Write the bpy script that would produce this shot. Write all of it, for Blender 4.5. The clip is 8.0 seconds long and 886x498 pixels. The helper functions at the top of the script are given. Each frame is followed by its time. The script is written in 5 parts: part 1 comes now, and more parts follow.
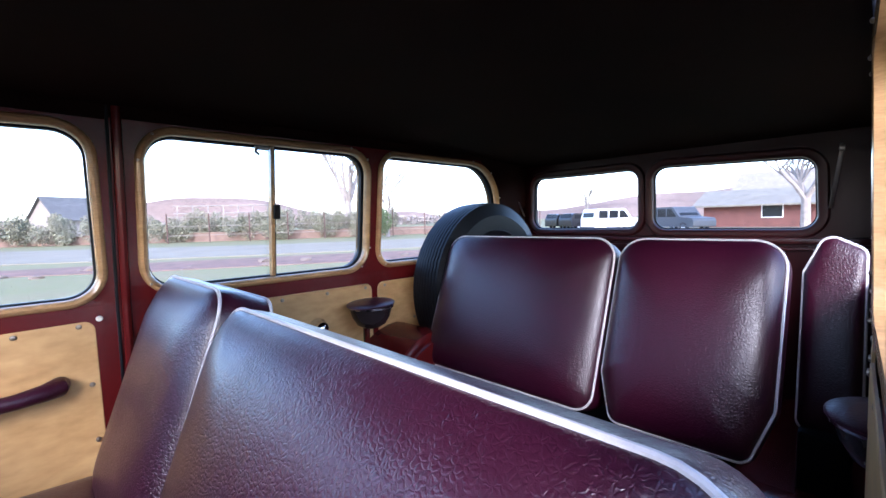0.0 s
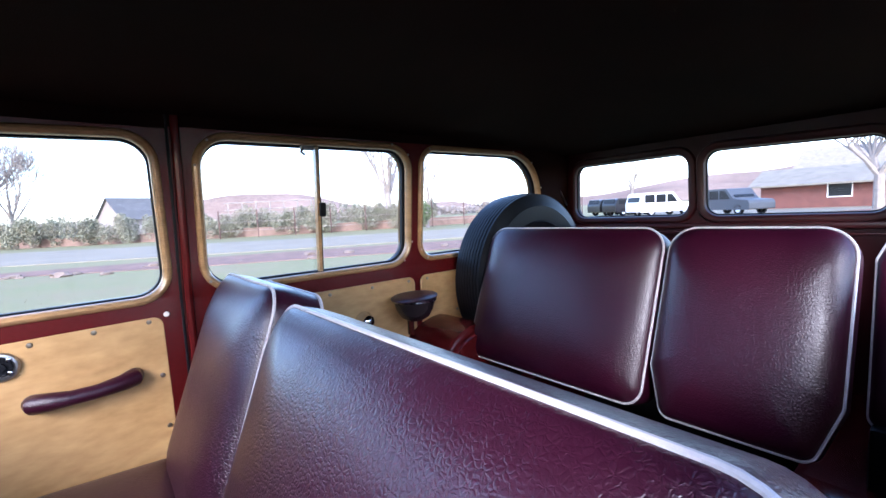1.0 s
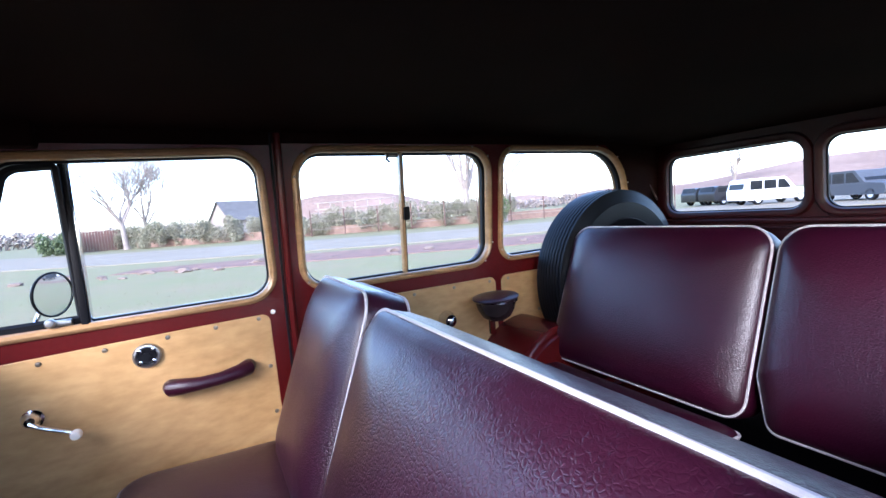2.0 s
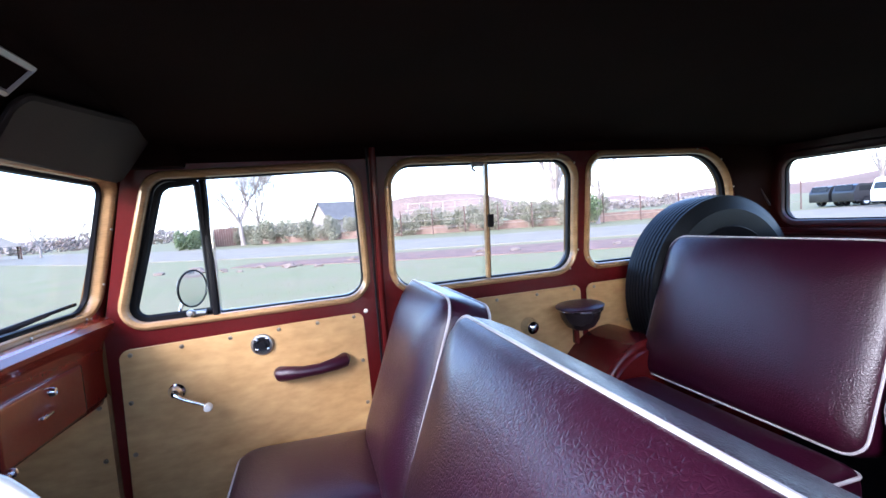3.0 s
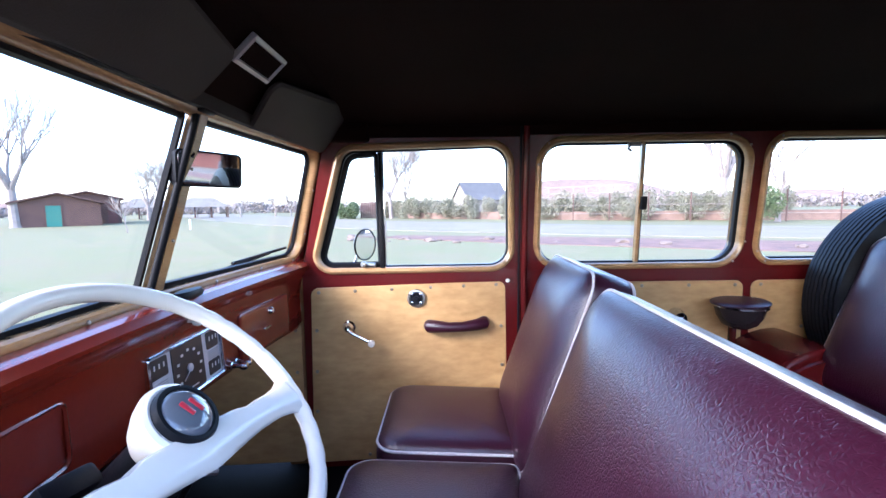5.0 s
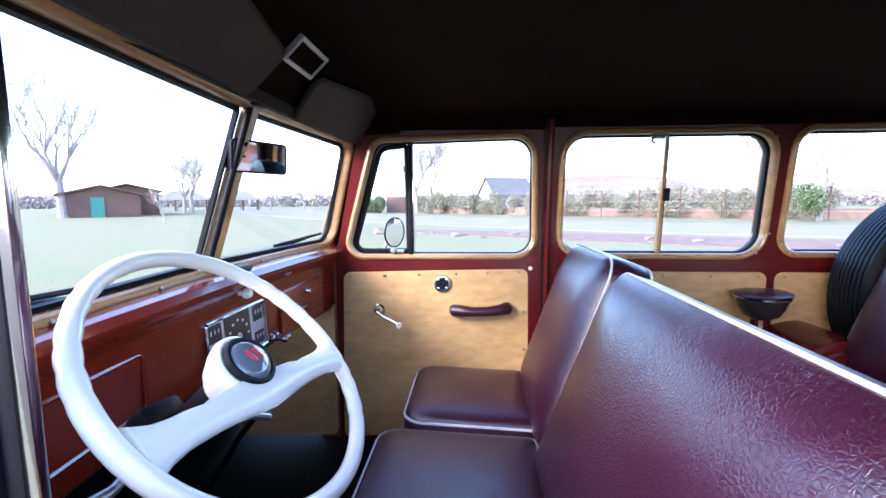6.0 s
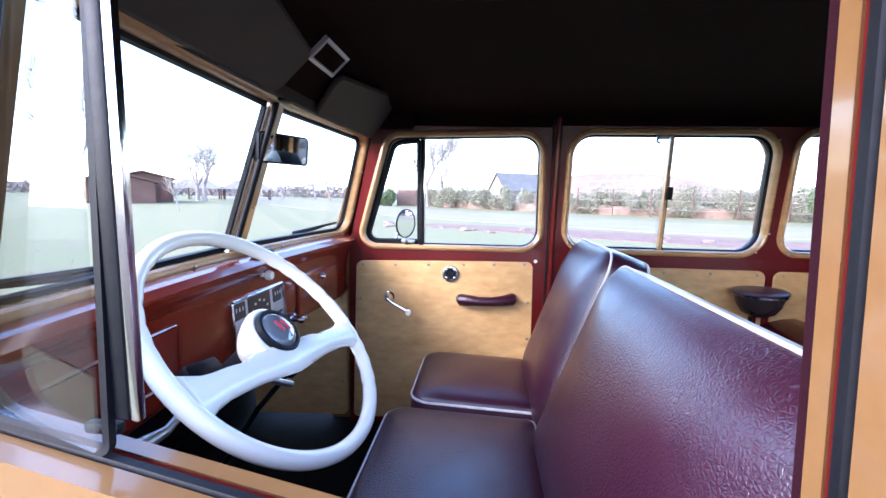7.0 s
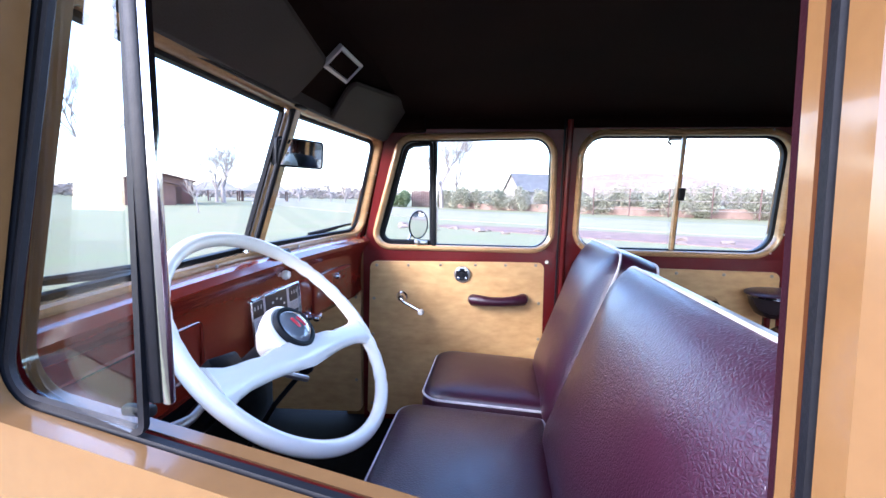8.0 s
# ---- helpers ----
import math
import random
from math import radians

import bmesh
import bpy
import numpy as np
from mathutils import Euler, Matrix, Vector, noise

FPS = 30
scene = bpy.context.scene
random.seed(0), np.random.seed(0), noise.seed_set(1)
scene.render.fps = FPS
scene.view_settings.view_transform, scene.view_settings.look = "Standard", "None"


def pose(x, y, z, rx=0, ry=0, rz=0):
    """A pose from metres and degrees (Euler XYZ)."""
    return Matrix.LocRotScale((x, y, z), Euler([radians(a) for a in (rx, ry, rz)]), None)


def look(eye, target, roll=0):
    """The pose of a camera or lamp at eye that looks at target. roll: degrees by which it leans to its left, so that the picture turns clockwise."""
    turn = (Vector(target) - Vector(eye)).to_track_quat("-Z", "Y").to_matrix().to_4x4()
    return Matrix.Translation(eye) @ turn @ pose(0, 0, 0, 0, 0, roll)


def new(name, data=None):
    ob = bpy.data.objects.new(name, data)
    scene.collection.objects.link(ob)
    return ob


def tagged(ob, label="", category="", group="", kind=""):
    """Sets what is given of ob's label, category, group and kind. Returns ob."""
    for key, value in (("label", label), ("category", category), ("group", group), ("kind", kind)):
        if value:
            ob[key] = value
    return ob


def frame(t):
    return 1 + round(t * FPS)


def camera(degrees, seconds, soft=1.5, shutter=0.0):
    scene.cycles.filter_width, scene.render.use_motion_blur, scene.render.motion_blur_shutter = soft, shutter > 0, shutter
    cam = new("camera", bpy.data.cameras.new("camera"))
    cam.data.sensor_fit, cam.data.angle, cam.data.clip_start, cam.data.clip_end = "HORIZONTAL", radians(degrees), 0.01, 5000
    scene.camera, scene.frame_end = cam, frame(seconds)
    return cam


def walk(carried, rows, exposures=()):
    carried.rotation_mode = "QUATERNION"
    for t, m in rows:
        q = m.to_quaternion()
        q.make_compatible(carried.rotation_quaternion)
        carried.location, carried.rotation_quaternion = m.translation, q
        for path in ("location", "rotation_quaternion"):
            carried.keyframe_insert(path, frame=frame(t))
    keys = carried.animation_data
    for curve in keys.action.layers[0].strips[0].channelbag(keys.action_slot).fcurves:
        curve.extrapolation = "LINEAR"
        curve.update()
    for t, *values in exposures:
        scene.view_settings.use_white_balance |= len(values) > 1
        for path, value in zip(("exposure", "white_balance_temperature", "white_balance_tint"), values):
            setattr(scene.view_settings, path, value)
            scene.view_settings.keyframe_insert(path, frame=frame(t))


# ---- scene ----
cam = camera(91.4, 8.0)
PATH = [
    (0, (-0.086, -0.72, 1.353), (1.307, 0.71, 1.217), -1.4),
    (0.5, (-0.092, -0.722, 1.356), (1.227, 0.772, 1.188), -1.7),
    (1, (-0.095, -0.72, 1.366), (1.157, 0.83, 1.19), -3.0),
    (1.5, (-0.105, -0.721, 1.375), (1.009, 0.931, 1.197), -4.1),
    (3, (-0.117, -0.774, 1.414), (0.47, 1.133, 1.271), -4.3),
    (3.5, (-0.13, -0.798, 1.413), (0.258, 1.161, 1.295), -3.8),
    (4, (-0.147, -0.814, 1.413), (0.073, 1.169, 1.28), -2.0),
    (4.5, (-0.165, -0.831, 1.404), (-0.083, 1.16, 1.236), -1.1),
    (6, (-0.169, -0.935, 1.37), (-0.31, 1.049, 1.153), -0.3),
    (6.5, (-0.166, -0.976, 1.368), (-0.314, 1.008, 1.162), 0.7),
    (7, (-0.163, -1.006, 1.366), (-0.345, 0.971, 1.123), 1.1),
    (7.5, (-0.164, -1.022, 1.369), (-0.386, 0.95, 1.115), 0.5),
    (8, (-0.15, -1.032, 1.369), (-0.399, 0.938, 1.129), 0.9),
]
walk(cam, [(t, look(eye, target, roll)) for t, eye, target, roll in PATH], exposures=[(0.0, 2.88, 5290, 20), (4.0, 3.12, 5290, 20), (8.0, 3.38, 5290, 20)])

# ---------------------------------------------------------------- world and light
world = bpy.data.worlds.new("sky")
scene.world = world
world.use_nodes = True
wn = world.node_tree
sky = wn.nodes.new("ShaderNodeTexSky")
sky.sky_type = "NISHITA"
sky.sun_disc = False
SUN_EL, SUN_AZ = radians(30), radians(224)
sky.sun_elevation = SUN_EL
sky.sun_rotation = SUN_AZ
sky.air_density, sky.dust_density, sky.ozone_density = 1.0, 1.5, 1.0
wn.nodes["Background"].inputs["Strength"].default_value = 0.15
wn.links.new(sky.outputs[0], wn.nodes["Background"].inputs["Color"])
sun = new("sun", bpy.data.lights.new("sun", "SUN"))
sun.data.energy, sun.data.angle, sun.data.color = 0.5, radians(20), (1.0, 0.95, 0.88)
to_sun = Vector((math.sin(SUN_AZ) * math.cos(SUN_EL), math.cos(SUN_AZ) * math.cos(SUN_EL), math.sin(SUN_EL)))
sun.matrix_world = look(to_sun * 40, (0, 0, 0))


# ---------------------------------------------------------------- materials
def mat(name, base, rough=0.5, metal=0.0, vary=0.25, scale=6.0, fine=60.0, bump=0.1, bump_scale=None,
        tint=None, coat=0.0, spec=0.5, stretch=(1, 1, 1), rough_vary=0.15):
    m = bpy.data.materials.new(name)
    m.use_nodes = True
    nt = m.node_tree
    bs = nt.nodes["Principled BSDF"]
    tc = nt.nodes.new("ShaderNodeTexCoord")
    mp = nt.nodes.new("ShaderNodeMapping")
    mp.inputs["Scale"].default_value = stretch
    nt.links.new(tc.outputs["Object"], mp.inputs["Vector"])
    big = nt.nodes.new("ShaderNodeTexNoise")
    big.inputs["Scale"].default_value, big.inputs["Detail"].default_value = scale, 5
    small = nt.nodes.new("ShaderNodeTexNoise")
    small.inputs["Scale"].default_value, small.inputs["Detail"].default_value = fine, 4
    for n in (big, small):
        nt.links.new(mp.outputs[0], n.inputs["Vector"])
    add = nt.nodes.new("ShaderNodeMath")
    add.operation = "MULTIPLY_ADD"
    add.inputs[1].default_value = 0.45
    nt.links.new(small.outputs["Fac"], add.inputs[0])
    mul = nt.nodes.new("ShaderNodeMath")
    mul.operation = "MULTIPLY"
    mul.inputs[1].default_value = 0.55
    nt.links.new(big.outputs["Fac"], mul.inputs[0])
    nt.links.new(mul.outputs[0], add.inputs[2])
    ramp = nt.nodes.new("ShaderNodeValToRGB")
    a, b = ramp.color_ramp.elements
    a.position, b.position = 0.32, 0.68
    lo = tint or [c * (1 - vary) for c in base]
    a.color = (*lo, 1)
    b.color = (*[min(1, c * (1 + vary * 0.6)) for c in base], 1)
    nt.links.new(add.outputs[0], ramp.inputs[0])
    nt.links.new(ramp.outputs[0], bs.inputs["Base Color"])
    rr = nt.nodes.new("ShaderNodeMapRange")
    rr.inputs["To Min"].default_value = max(0.02, rough - rough_vary * rough)
    rr.inputs["To Max"].default_value = min(1, rough + rough_vary * rough)
    nt.links.new(small.outputs["Fac"], rr.inputs[0])
    nt.links.new(rr.outputs[0], bs.inputs["Roughness"])
    bs.inputs["Metallic"].default_value = metal
    bs.inputs["Specular IOR Level"].default_value = spec
    bs.inputs["Coat Weight"].default_value = coat
    bs.inputs["Coat Roughness"].default_value = 0.06
    if bump:
        bp = nt.nodes.new("ShaderNodeBump")
        bp.inputs["Strength"].default_value, bp.inputs["Distance"].default_value = bump, 0.004
        src = small
        if bump_scale:
            src = nt.nodes.new("ShaderNodeTexNoise")
            src.inputs["Scale"].default_value, src.inputs["Detail"].default_value = bump_scale, 6
            nt.links.new(mp.outputs[0], src.inputs["Vector"])
        nt.links.new(src.outputs["Fac"], bp.inputs["Height"])
        nt.links.new(bp.outputs[0], bs.inputs["Normal"])
    return m


def leather_mat(name, base, rough=0.36, spec=0.75, relief=0.0021, crease_scale=80):
    """Grained leather with creases: cell grain, broad creases and soft wear."""
    m = mat(name, base, rough, vary=0.28, scale=5, fine=130, bump=0, rough_vary=0.25, spec=spec)
    nt = m.node_tree
    bs = nt.nodes["Principled BSDF"]
    tc = nt.nodes["Texture Coordinate"]
    grain = nt.nodes.new("ShaderNodeTexNoise")
    grain.inputs["Scale"].default_value, grain.inputs["Detail"].default_value, grain.inputs["Distortion"].default_value = 110, 2, 0.8
    warp = nt.nodes.new("ShaderNodeTexNoise")
    warp.inputs["Scale"].default_value, warp.inputs["Detail"].default_value = crease_scale * 0.6, 3
    shift = nt.nodes.new("ShaderNodeVectorMath")
    shift.operation, shift.inputs["Scale"].default_value = "SCALE", 1.6 / crease_scale
    moved = nt.nodes.new("ShaderNodeVectorMath")
    nt.links.new(warp.outputs["Color"], shift.inputs[0])
    nt.links.new(shift.outputs[0], moved.inputs[0])
    nt.links.new(tc.outputs["Object"], moved.inputs[1])
    cells = nt.nodes.new("ShaderNodeTexVoronoi")
    cells.feature = "DISTANCE_TO_EDGE"
    cells.inputs["Scale"].default_value = crease_scale
    nt.links.new(moved.outputs[0], cells.inputs["Vector"])
    crease = nt.nodes.new("ShaderNodeMapRange")
    crease.interpolation_type = "SMOOTHSTEP"
    crease.inputs["From Min"].default_value, crease.inputs["From Max"].default_value = 0.0, 0.28
    nt.links.new(cells.outputs["Distance"], crease.inputs[0])
    worn = nt.nodes.new("ShaderNodeMapRange")
    worn.inputs["From Min"].default_value, worn.inputs["From Max"].default_value = 0.25, 0.6
    broad = nt.nodes.new("ShaderNodeTexNoise")
    broad.inputs["Scale"].default_value, broad.inputs["Detail"].default_value = 4.5, 3
    for n in (grain, warp, broad):
        nt.links.new(tc.outputs["Object"], n.inputs["Vector"])
    nt.links.new(broad.outputs["Fac"], worn.inputs[0])
    part_of = nt.nodes.new("ShaderNodeMath")
    part_of.operation = "MULTIPLY"
    nt.links.new(crease.outputs[0], part_of.inputs[0])
    nt.links.new(worn.outputs[0], part_of.inputs[1])
    mix = nt.nodes.new("ShaderNodeMath")
    mix.operation, mix.inputs[1].default_value = "MULTIPLY_ADD", 0.18
    nt.links.new(grain.outputs["Fac"], mix.inputs[0])
    nt.links.new(part_of.outputs[0], mix.inputs[2])
    bp = nt.nodes.new("ShaderNodeBump")
    bp.inputs["Strength"].default_value, bp.inputs["Distance"].default_value = 0.65, relief
    nt.links.new(mix.outputs[0], bp.inputs["Height"])
    nt.links.new(bp.outputs[0], bs.inputs["Normal"])
    return m


def glass_mat(name, colour=(1, 1, 1), gloss=0.45):
    m = bpy.data.materials.new(name)
    m.use_nodes = True
    nt = m.node_tree
    out = nt.nodes["Material Output"]
    nt.nodes.remove(nt.nodes["Principled BSDF"])
    tr = nt.nodes.new("ShaderNodeBsdfTransparent")
    tr.inputs[0].default_value = (*colour, 1)
    gl = nt.nodes.new("ShaderNodeBsdfGlossy")
    gl.inputs["Roughness"].default_value = 0.02
    lw = nt.nodes.new("ShaderNodeLayerWeight")
    pw = nt.nodes.new("ShaderNodeMath")
    pw.operation, pw.inputs[1].default_value = "POWER", 5.0
    fr = nt.nodes.new("ShaderNodeMath")
    fr.operation, fr.inputs[1].default_value, fr.inputs[2].default_value = "MULTIPLY_ADD", 0.9 * gloss, 0.04 * gloss
    nt.links.new(lw.outputs["Facing"], pw.inputs[0])
    nt.links.new(pw.outputs[0], fr.inputs[0])
    mx = nt.nodes.new("ShaderNodeMixShader")
    nt.links.new(fr.outputs[0], mx.inputs[0])
    nt.links.new(tr.outputs[0], mx.inputs[1])
    nt.links.new(gl.outputs[0], mx.inputs[2])
    nt.links.new(mx.outputs[0], out.inputs[0])
    return m


M = {
    "leather": leather_mat("burgundy_leather", (0.027, 0.0020, 0.0105), 0.33, 0.55, 0.0005, 150),
    "leather_worn": leather_mat("creased_burgundy_leather", (0.029, 0.0026, 0.0125), 0.33, 0.9, 0.00070, 150),
    "piping": mat("white_piping", (0.54, 0.50, 0.51), 0.45, vary=0.12, scale=30, fine=300, bump=0.1),
    "burgundy": mat("burgundy_paint", (0.085, 0.0065, 0.0066), 0.25, vary=0.12, scale=4, fine=90, bump=0.03, coat=0.12, spec=0.35),
    # burgundy again, with the shade at the tailgate put into its colour
    "burgundy_shaded": mat("shaded_burgundy_paint", (0.026, 0.0030, 0.0040), 0.35, vary=0.15, scale=5, fine=60, bump=0, spec=0.35),
    "maroon_felt": mat("maroon_felt_seal", (0.014, 0.0011, 0.0040), 0.8, vary=0.2, scale=20, fine=300, bump=0.2, spec=0.12),
    "dash": mat("red_brown_dash_paint", (0.20, 0.019, 0.0085), 0.2, vary=0.12, scale=5, fine=120, bump=0.03, coat=0.6),
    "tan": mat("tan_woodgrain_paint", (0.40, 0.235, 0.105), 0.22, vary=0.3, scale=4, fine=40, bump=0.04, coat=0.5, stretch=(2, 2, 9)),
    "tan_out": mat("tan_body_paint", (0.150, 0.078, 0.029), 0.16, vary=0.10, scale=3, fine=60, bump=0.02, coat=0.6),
    "ply": mat("plywood_panel", (0.56, 0.345, 0.145), 0.38, vary=0.22, scale=4.2, fine=24, bump=0.04, stretch=(0.8, 1.0, 1.9), tint=(0.39, 0.215, 0.075)),
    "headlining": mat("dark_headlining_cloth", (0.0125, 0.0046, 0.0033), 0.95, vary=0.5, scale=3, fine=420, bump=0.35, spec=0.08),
    "visor": mat("grey_visor_vinyl", (0.05, 0.042, 0.038), 0.7, vary=0.15, scale=8, fine=300, bump=0.2, spec=0.3),
    "black": mat("black_rubber", (0.006, 0.006, 0.008), 0.5, spec=0.16, vary=0.3, scale=20, fine=200, bump=0.1),
    "tyre": mat("tyre_rubber", (0.0045, 0.0052, 0.0075), 0.42, vary=0.35, scale=14, fine=160, bump=0.15, spec=0.22),
    "chrome": mat("chrome", (0.72, 0.72, 0.74), 0.12, metal=1.0, vary=0.12, scale=20, fine=200, bump=0.02),
    "steel": mat("dull_steel", (0.42, 0.41, 0.40), 0.35, metal=1.0, vary=0.2, scale=30, fine=300, bump=0.05),
    "ivory": mat("ivory_plastic", (0.88, 0.805, 0.69), 0.25, vary=0.01, scale=3, fine=60, bump=0, coat=0.3),
    "carpet": mat("dark_floor_mat", (0.005, 0.0045, 0.005), 0.95, vary=0.4, scale=9, fine=320, bump=0.4, spec=0.1),
    "glass": glass_mat("window_glass", (0.96, 0.97, 0.96)),
    "vent_glass": glass_mat("vent_window_glass", (0.93, 0.95, 0.95), 1.6),
    "mirror": mat("mirror_silver", (0.85, 0.86, 0.87), 0.03, metal=1.0, vary=0.03, bump=0),
    "gauge": mat("gauge_face_black", (0.02, 0.02, 0.022), 0.35, vary=0.2, scale=40, fine=300, bump=0),
    "white": mat("white_marking", (0.75, 0.75, 0.72), 0.5, vary=0.08, bump=0),
    "dome": mat("dark_glossy_dome", (0.13, 0.14, 0.16), 0.10, vary=0.1, bump=0, coat=0.6),
    "bowl_metal": mat("dark_bowl_metal", (0.028, 0.02, 0.02), 0.2, vary=0.2, scale=20, fine=200, bump=0.03),
    "screw": mat("nickel_screw", (0.34, 0.29, 0.23), 0.3, metal=0.9, vary=0.2, scale=60, fine=400, bump=0),
    "red": mat("red_emblem", (0.55, 0.03, 0.05), 0.3, vary=0.1, bump=0),
    "silver": mat("brushed_silver_plate", (0.62, 0.62, 0.64), 0.35, metal=0.25, vary=0.12, scale=10, fine=200, bump=0.02),
}


# ---------------------------------------------------------------- mesh helpers
def finish(bm, sharp=0.65):
    bmesh.ops.recalc_face_normals(bm, faces=bm.faces)
    for f in bm.faces:
        f.smooth = True
    for e in bm.edges:
        e.smooth = not (len(e.link_faces) == 2 and e.calc_face_angle(0) > sharp)


def base_of(ob):
    v = Vector((0, 0, 0))
    while ob is not None:
        v += ob.location
        ob = ob.parent
    return v


def part(name, bm, material, parent=None, label="", sharp=0.65):
    """One mesh object, in world coordinates, under a thing or a part."""
    finish(bm, sharp)
    me = bpy.data.meshes.new(name)
    bm.to_mesh(me)
    bm.free()
    me.materials.append(M[material] if isinstance(material, str) else material)
    ob = new(name, me)
    if parent is not None:
        me.transform(Matrix.Translation(-base_of(parent)))
        ob.parent = parent
    if label:
        ob["label"] = label
    return ob


def thing(name, at, label="", category="", group="", kind=""):
    ob = new(name)
    ob.empty_display_size = 0.05
    ob.location = at
    return tagged(ob, label, category, group, kind)


def B():
    return bmesh.new()


def box(bm, c, s, bevel=0.0, rot=None, seg=2):
    r = bmesh.ops.create_cube(bm, size=1.0)
    m = Matrix.Translation(c) @ (rot or Matrix.Identity(4)) @ Matrix.Diagonal((*s, 1))
    bmesh.ops.transform(bm, matrix=m, verts=r["verts"])
    if bevel:
        es = list({e for v in r["verts"] for e in v.link_edges})
        bmesh.ops.bevel(bm, geom=es, offset=bevel, segments=seg, affect="EDGES", profile=0.5)
    return bm


def rpoly(pts, rad, n=7):
    """A polygon with rounded corners; rad is one radius or one for each corner."""
    out, k = [], len(pts)
    rad = [rad] * k if not isinstance(rad, (list, tuple)) else rad
    for i in range(k):
        p, a, b = Vector(pts[i]), Vector(pts[i - 1]), Vector(pts[(i + 1) % k])
        u, v = (a - p).normalized(), (b - p).normalized()
        r = rad[i]
        if r <= 0:
            out.append(tuple(p))
            continue
        half = u.angle(v) / 2
        d = min(r / math.tan(half), (a - p).length * 0.49, (b - p).length * 0.49)
        r = d * math.tan(half)
        c = p + (u + v).normalized() * (r / math.sin(half))
        s, e = p + u * d - c, p + v * d - c
        a0, a1 = math.atan2(s.y, s.x), math.atan2(e.y, e.x)
        da = (a1 - a0 + math.pi) % (2 * math.pi) - math.pi
        for j in range(n + 1):
            t = a0 + da * j / n
            out.append((c.x + r * math.cos(t), c.y + r * math.sin(t)))
    return out


def dense(loop, step=0.03):
    out = []
    for i in range(len(loop)):
        a, b = Vector(loop[i]), Vector(loop[(i + 1) % len(loop)])
        k = max(1, int((b - a).length / step))
        out += [tuple(a.lerp(b, j / k)) for j in range(k)]
    return out


def area2(loop):
    return sum(loop[i - 1][0] * loop[i][1] - loop[i][0] * loop[i - 1][1] for i in range(len(loop))) / 2


def offset_loop(loop, d):
    """Moves a closed loop outwards by d."""
    s = 1 if area2(loop) > 0 else -1
    out, k = [], len(loop)
    for i in range(k):
        a, p, b = Vector(loop[i - 1]), Vector(loop[i]), Vector(loop[(i + 1) % k])
        e1, e2 = (p - a), (b - p)
        if e1.length < 1e-7:
            e1 = e2
        if e2.length < 1e-7:
            e2 = e1
        n = (Vector((e1.y, -e1.x)).normalized() + Vector((e2.y, -e2.x)).normalized())
        n = n.normalized() if n.length > 1e-6 else Vector((e1.y, -e1.x)).normalized()
        out.append(tuple(p + n * d * s))
    return out


def sweep_ring(bm, loop, profile, place):
    """A moulding round a closed loop: profile is (outward offset, height) pairs, place maps (u, v, height) to the world."""
    rows = [[bm.verts.new(place(*q, h)) for q in offset_loop(loop, d)] for d, h in profile]
    k = len(loop)
    for a, b in zip(rows, rows[1:] + rows[:1]):
        for i in range(k):
            bm.faces.new((a[i - 1], a[i], b[i], b[i - 1]))
    return bm


def sheet(bm, outer, holes, place, h0, h1):
    """A plate with holes between the heights h0 and h1 over a flat outline."""
    loops = [outer] + list(holes)
    vs, es = [], []
    for lp in loops:
        v = [bm.verts.new(place(*q, h0)) for q in lp]
        vs.append(v)
        es += [bm.edges.new((v[i - 1], v[i])) for i in range(len(v))]
    r = bmesh.ops.triangle_fill(bm, use_beauty=True, use_dissolve=False, edges=es)
    faces = [f for f in r["geom"] if isinstance(f, bmesh.types.BMFace)]
    top = {}
    for lp, v in zip(loops, vs):
        for q, w in zip(lp, v):
            top[w] = bm.verts.new(place(*q, h1))
    for f in faces:
        bm.faces.new([top[w] for w in reversed(f.verts)])
    for v in vs:
        for i in range(len(v)):
            bm.faces.new((v[i - 1], v[i], top[v[i]], top[v[i - 1]]))
    return bm


def tube(bm, pts, r, closed=False, seg=8, flat=1.0):
    """A round bar along a line of points; r is one radius or one for each point."""
    pts = [Vector(p) for p in pts]
    k = len(pts)
    rr = [r] * k if not isinstance(r, (list, tuple)) else r
    rows, up = [], None
    for i in range(k):
        a = pts[i - 1] if (i or closed) else pts[i]
        b = pts[(i + 1) % k] if (i < k - 1 or closed) else pts[i]
        d = (b - a).normalized() if (b - a).length > 1e-9 else Vector((0, 0, 1))
        if up is None:
            up = Vector((0, 0, 1)) if abs(d.z) < 0.9 else Vector((1, 0, 0))
        s = d.cross(up)
        s = s.normalized() if s.length > 1e-6 else Vector((1, 0, 0))
        up = s.cross(d).normalized()
        rows.append([bm.verts.new(pts[i] + (s * math.cos(2 * math.pi * j / seg) + up * flat * math.sin(2 * math.pi * j / seg)) * rr[i]) for j in range(seg)])
    for a, b in zip(rows, rows[1:] + ([rows[0]] if closed else [])):
        for j in range(seg):
            bm.faces.new((a[j - 1], a[j], b[j], b[j - 1]))
    if not closed:
        bm.faces.new(rows[0])
        bm.faces.new(rows[-1])
    return bm


def lathe(bm, profile, m, seg=20):
    """Turns (radius, height) pairs round the z axis of m."""
    rows = []
    for r, h in profile:
        if r < 1e-6:
            rows.append([bm.verts.new(m @ Vector((0, 0, h)))])
        else:
            rows.append([bm.verts.new(m @ Vector((r * math.cos(2 * math.pi * j / seg), r * math.sin(2 * math.pi * j / seg), h))) for j in range(seg)])
    for a, b in zip(rows, rows[1:]):
        for j in range(seg):
            q = [a[j % len(a)], a[(j + 1) % len(a)], b[(j + 1) % len(b)], b[j % len(b)]]
            q = list(dict.fromkeys(q))
            if len(q) > 2:
                bm.faces.new(q)
    return bm


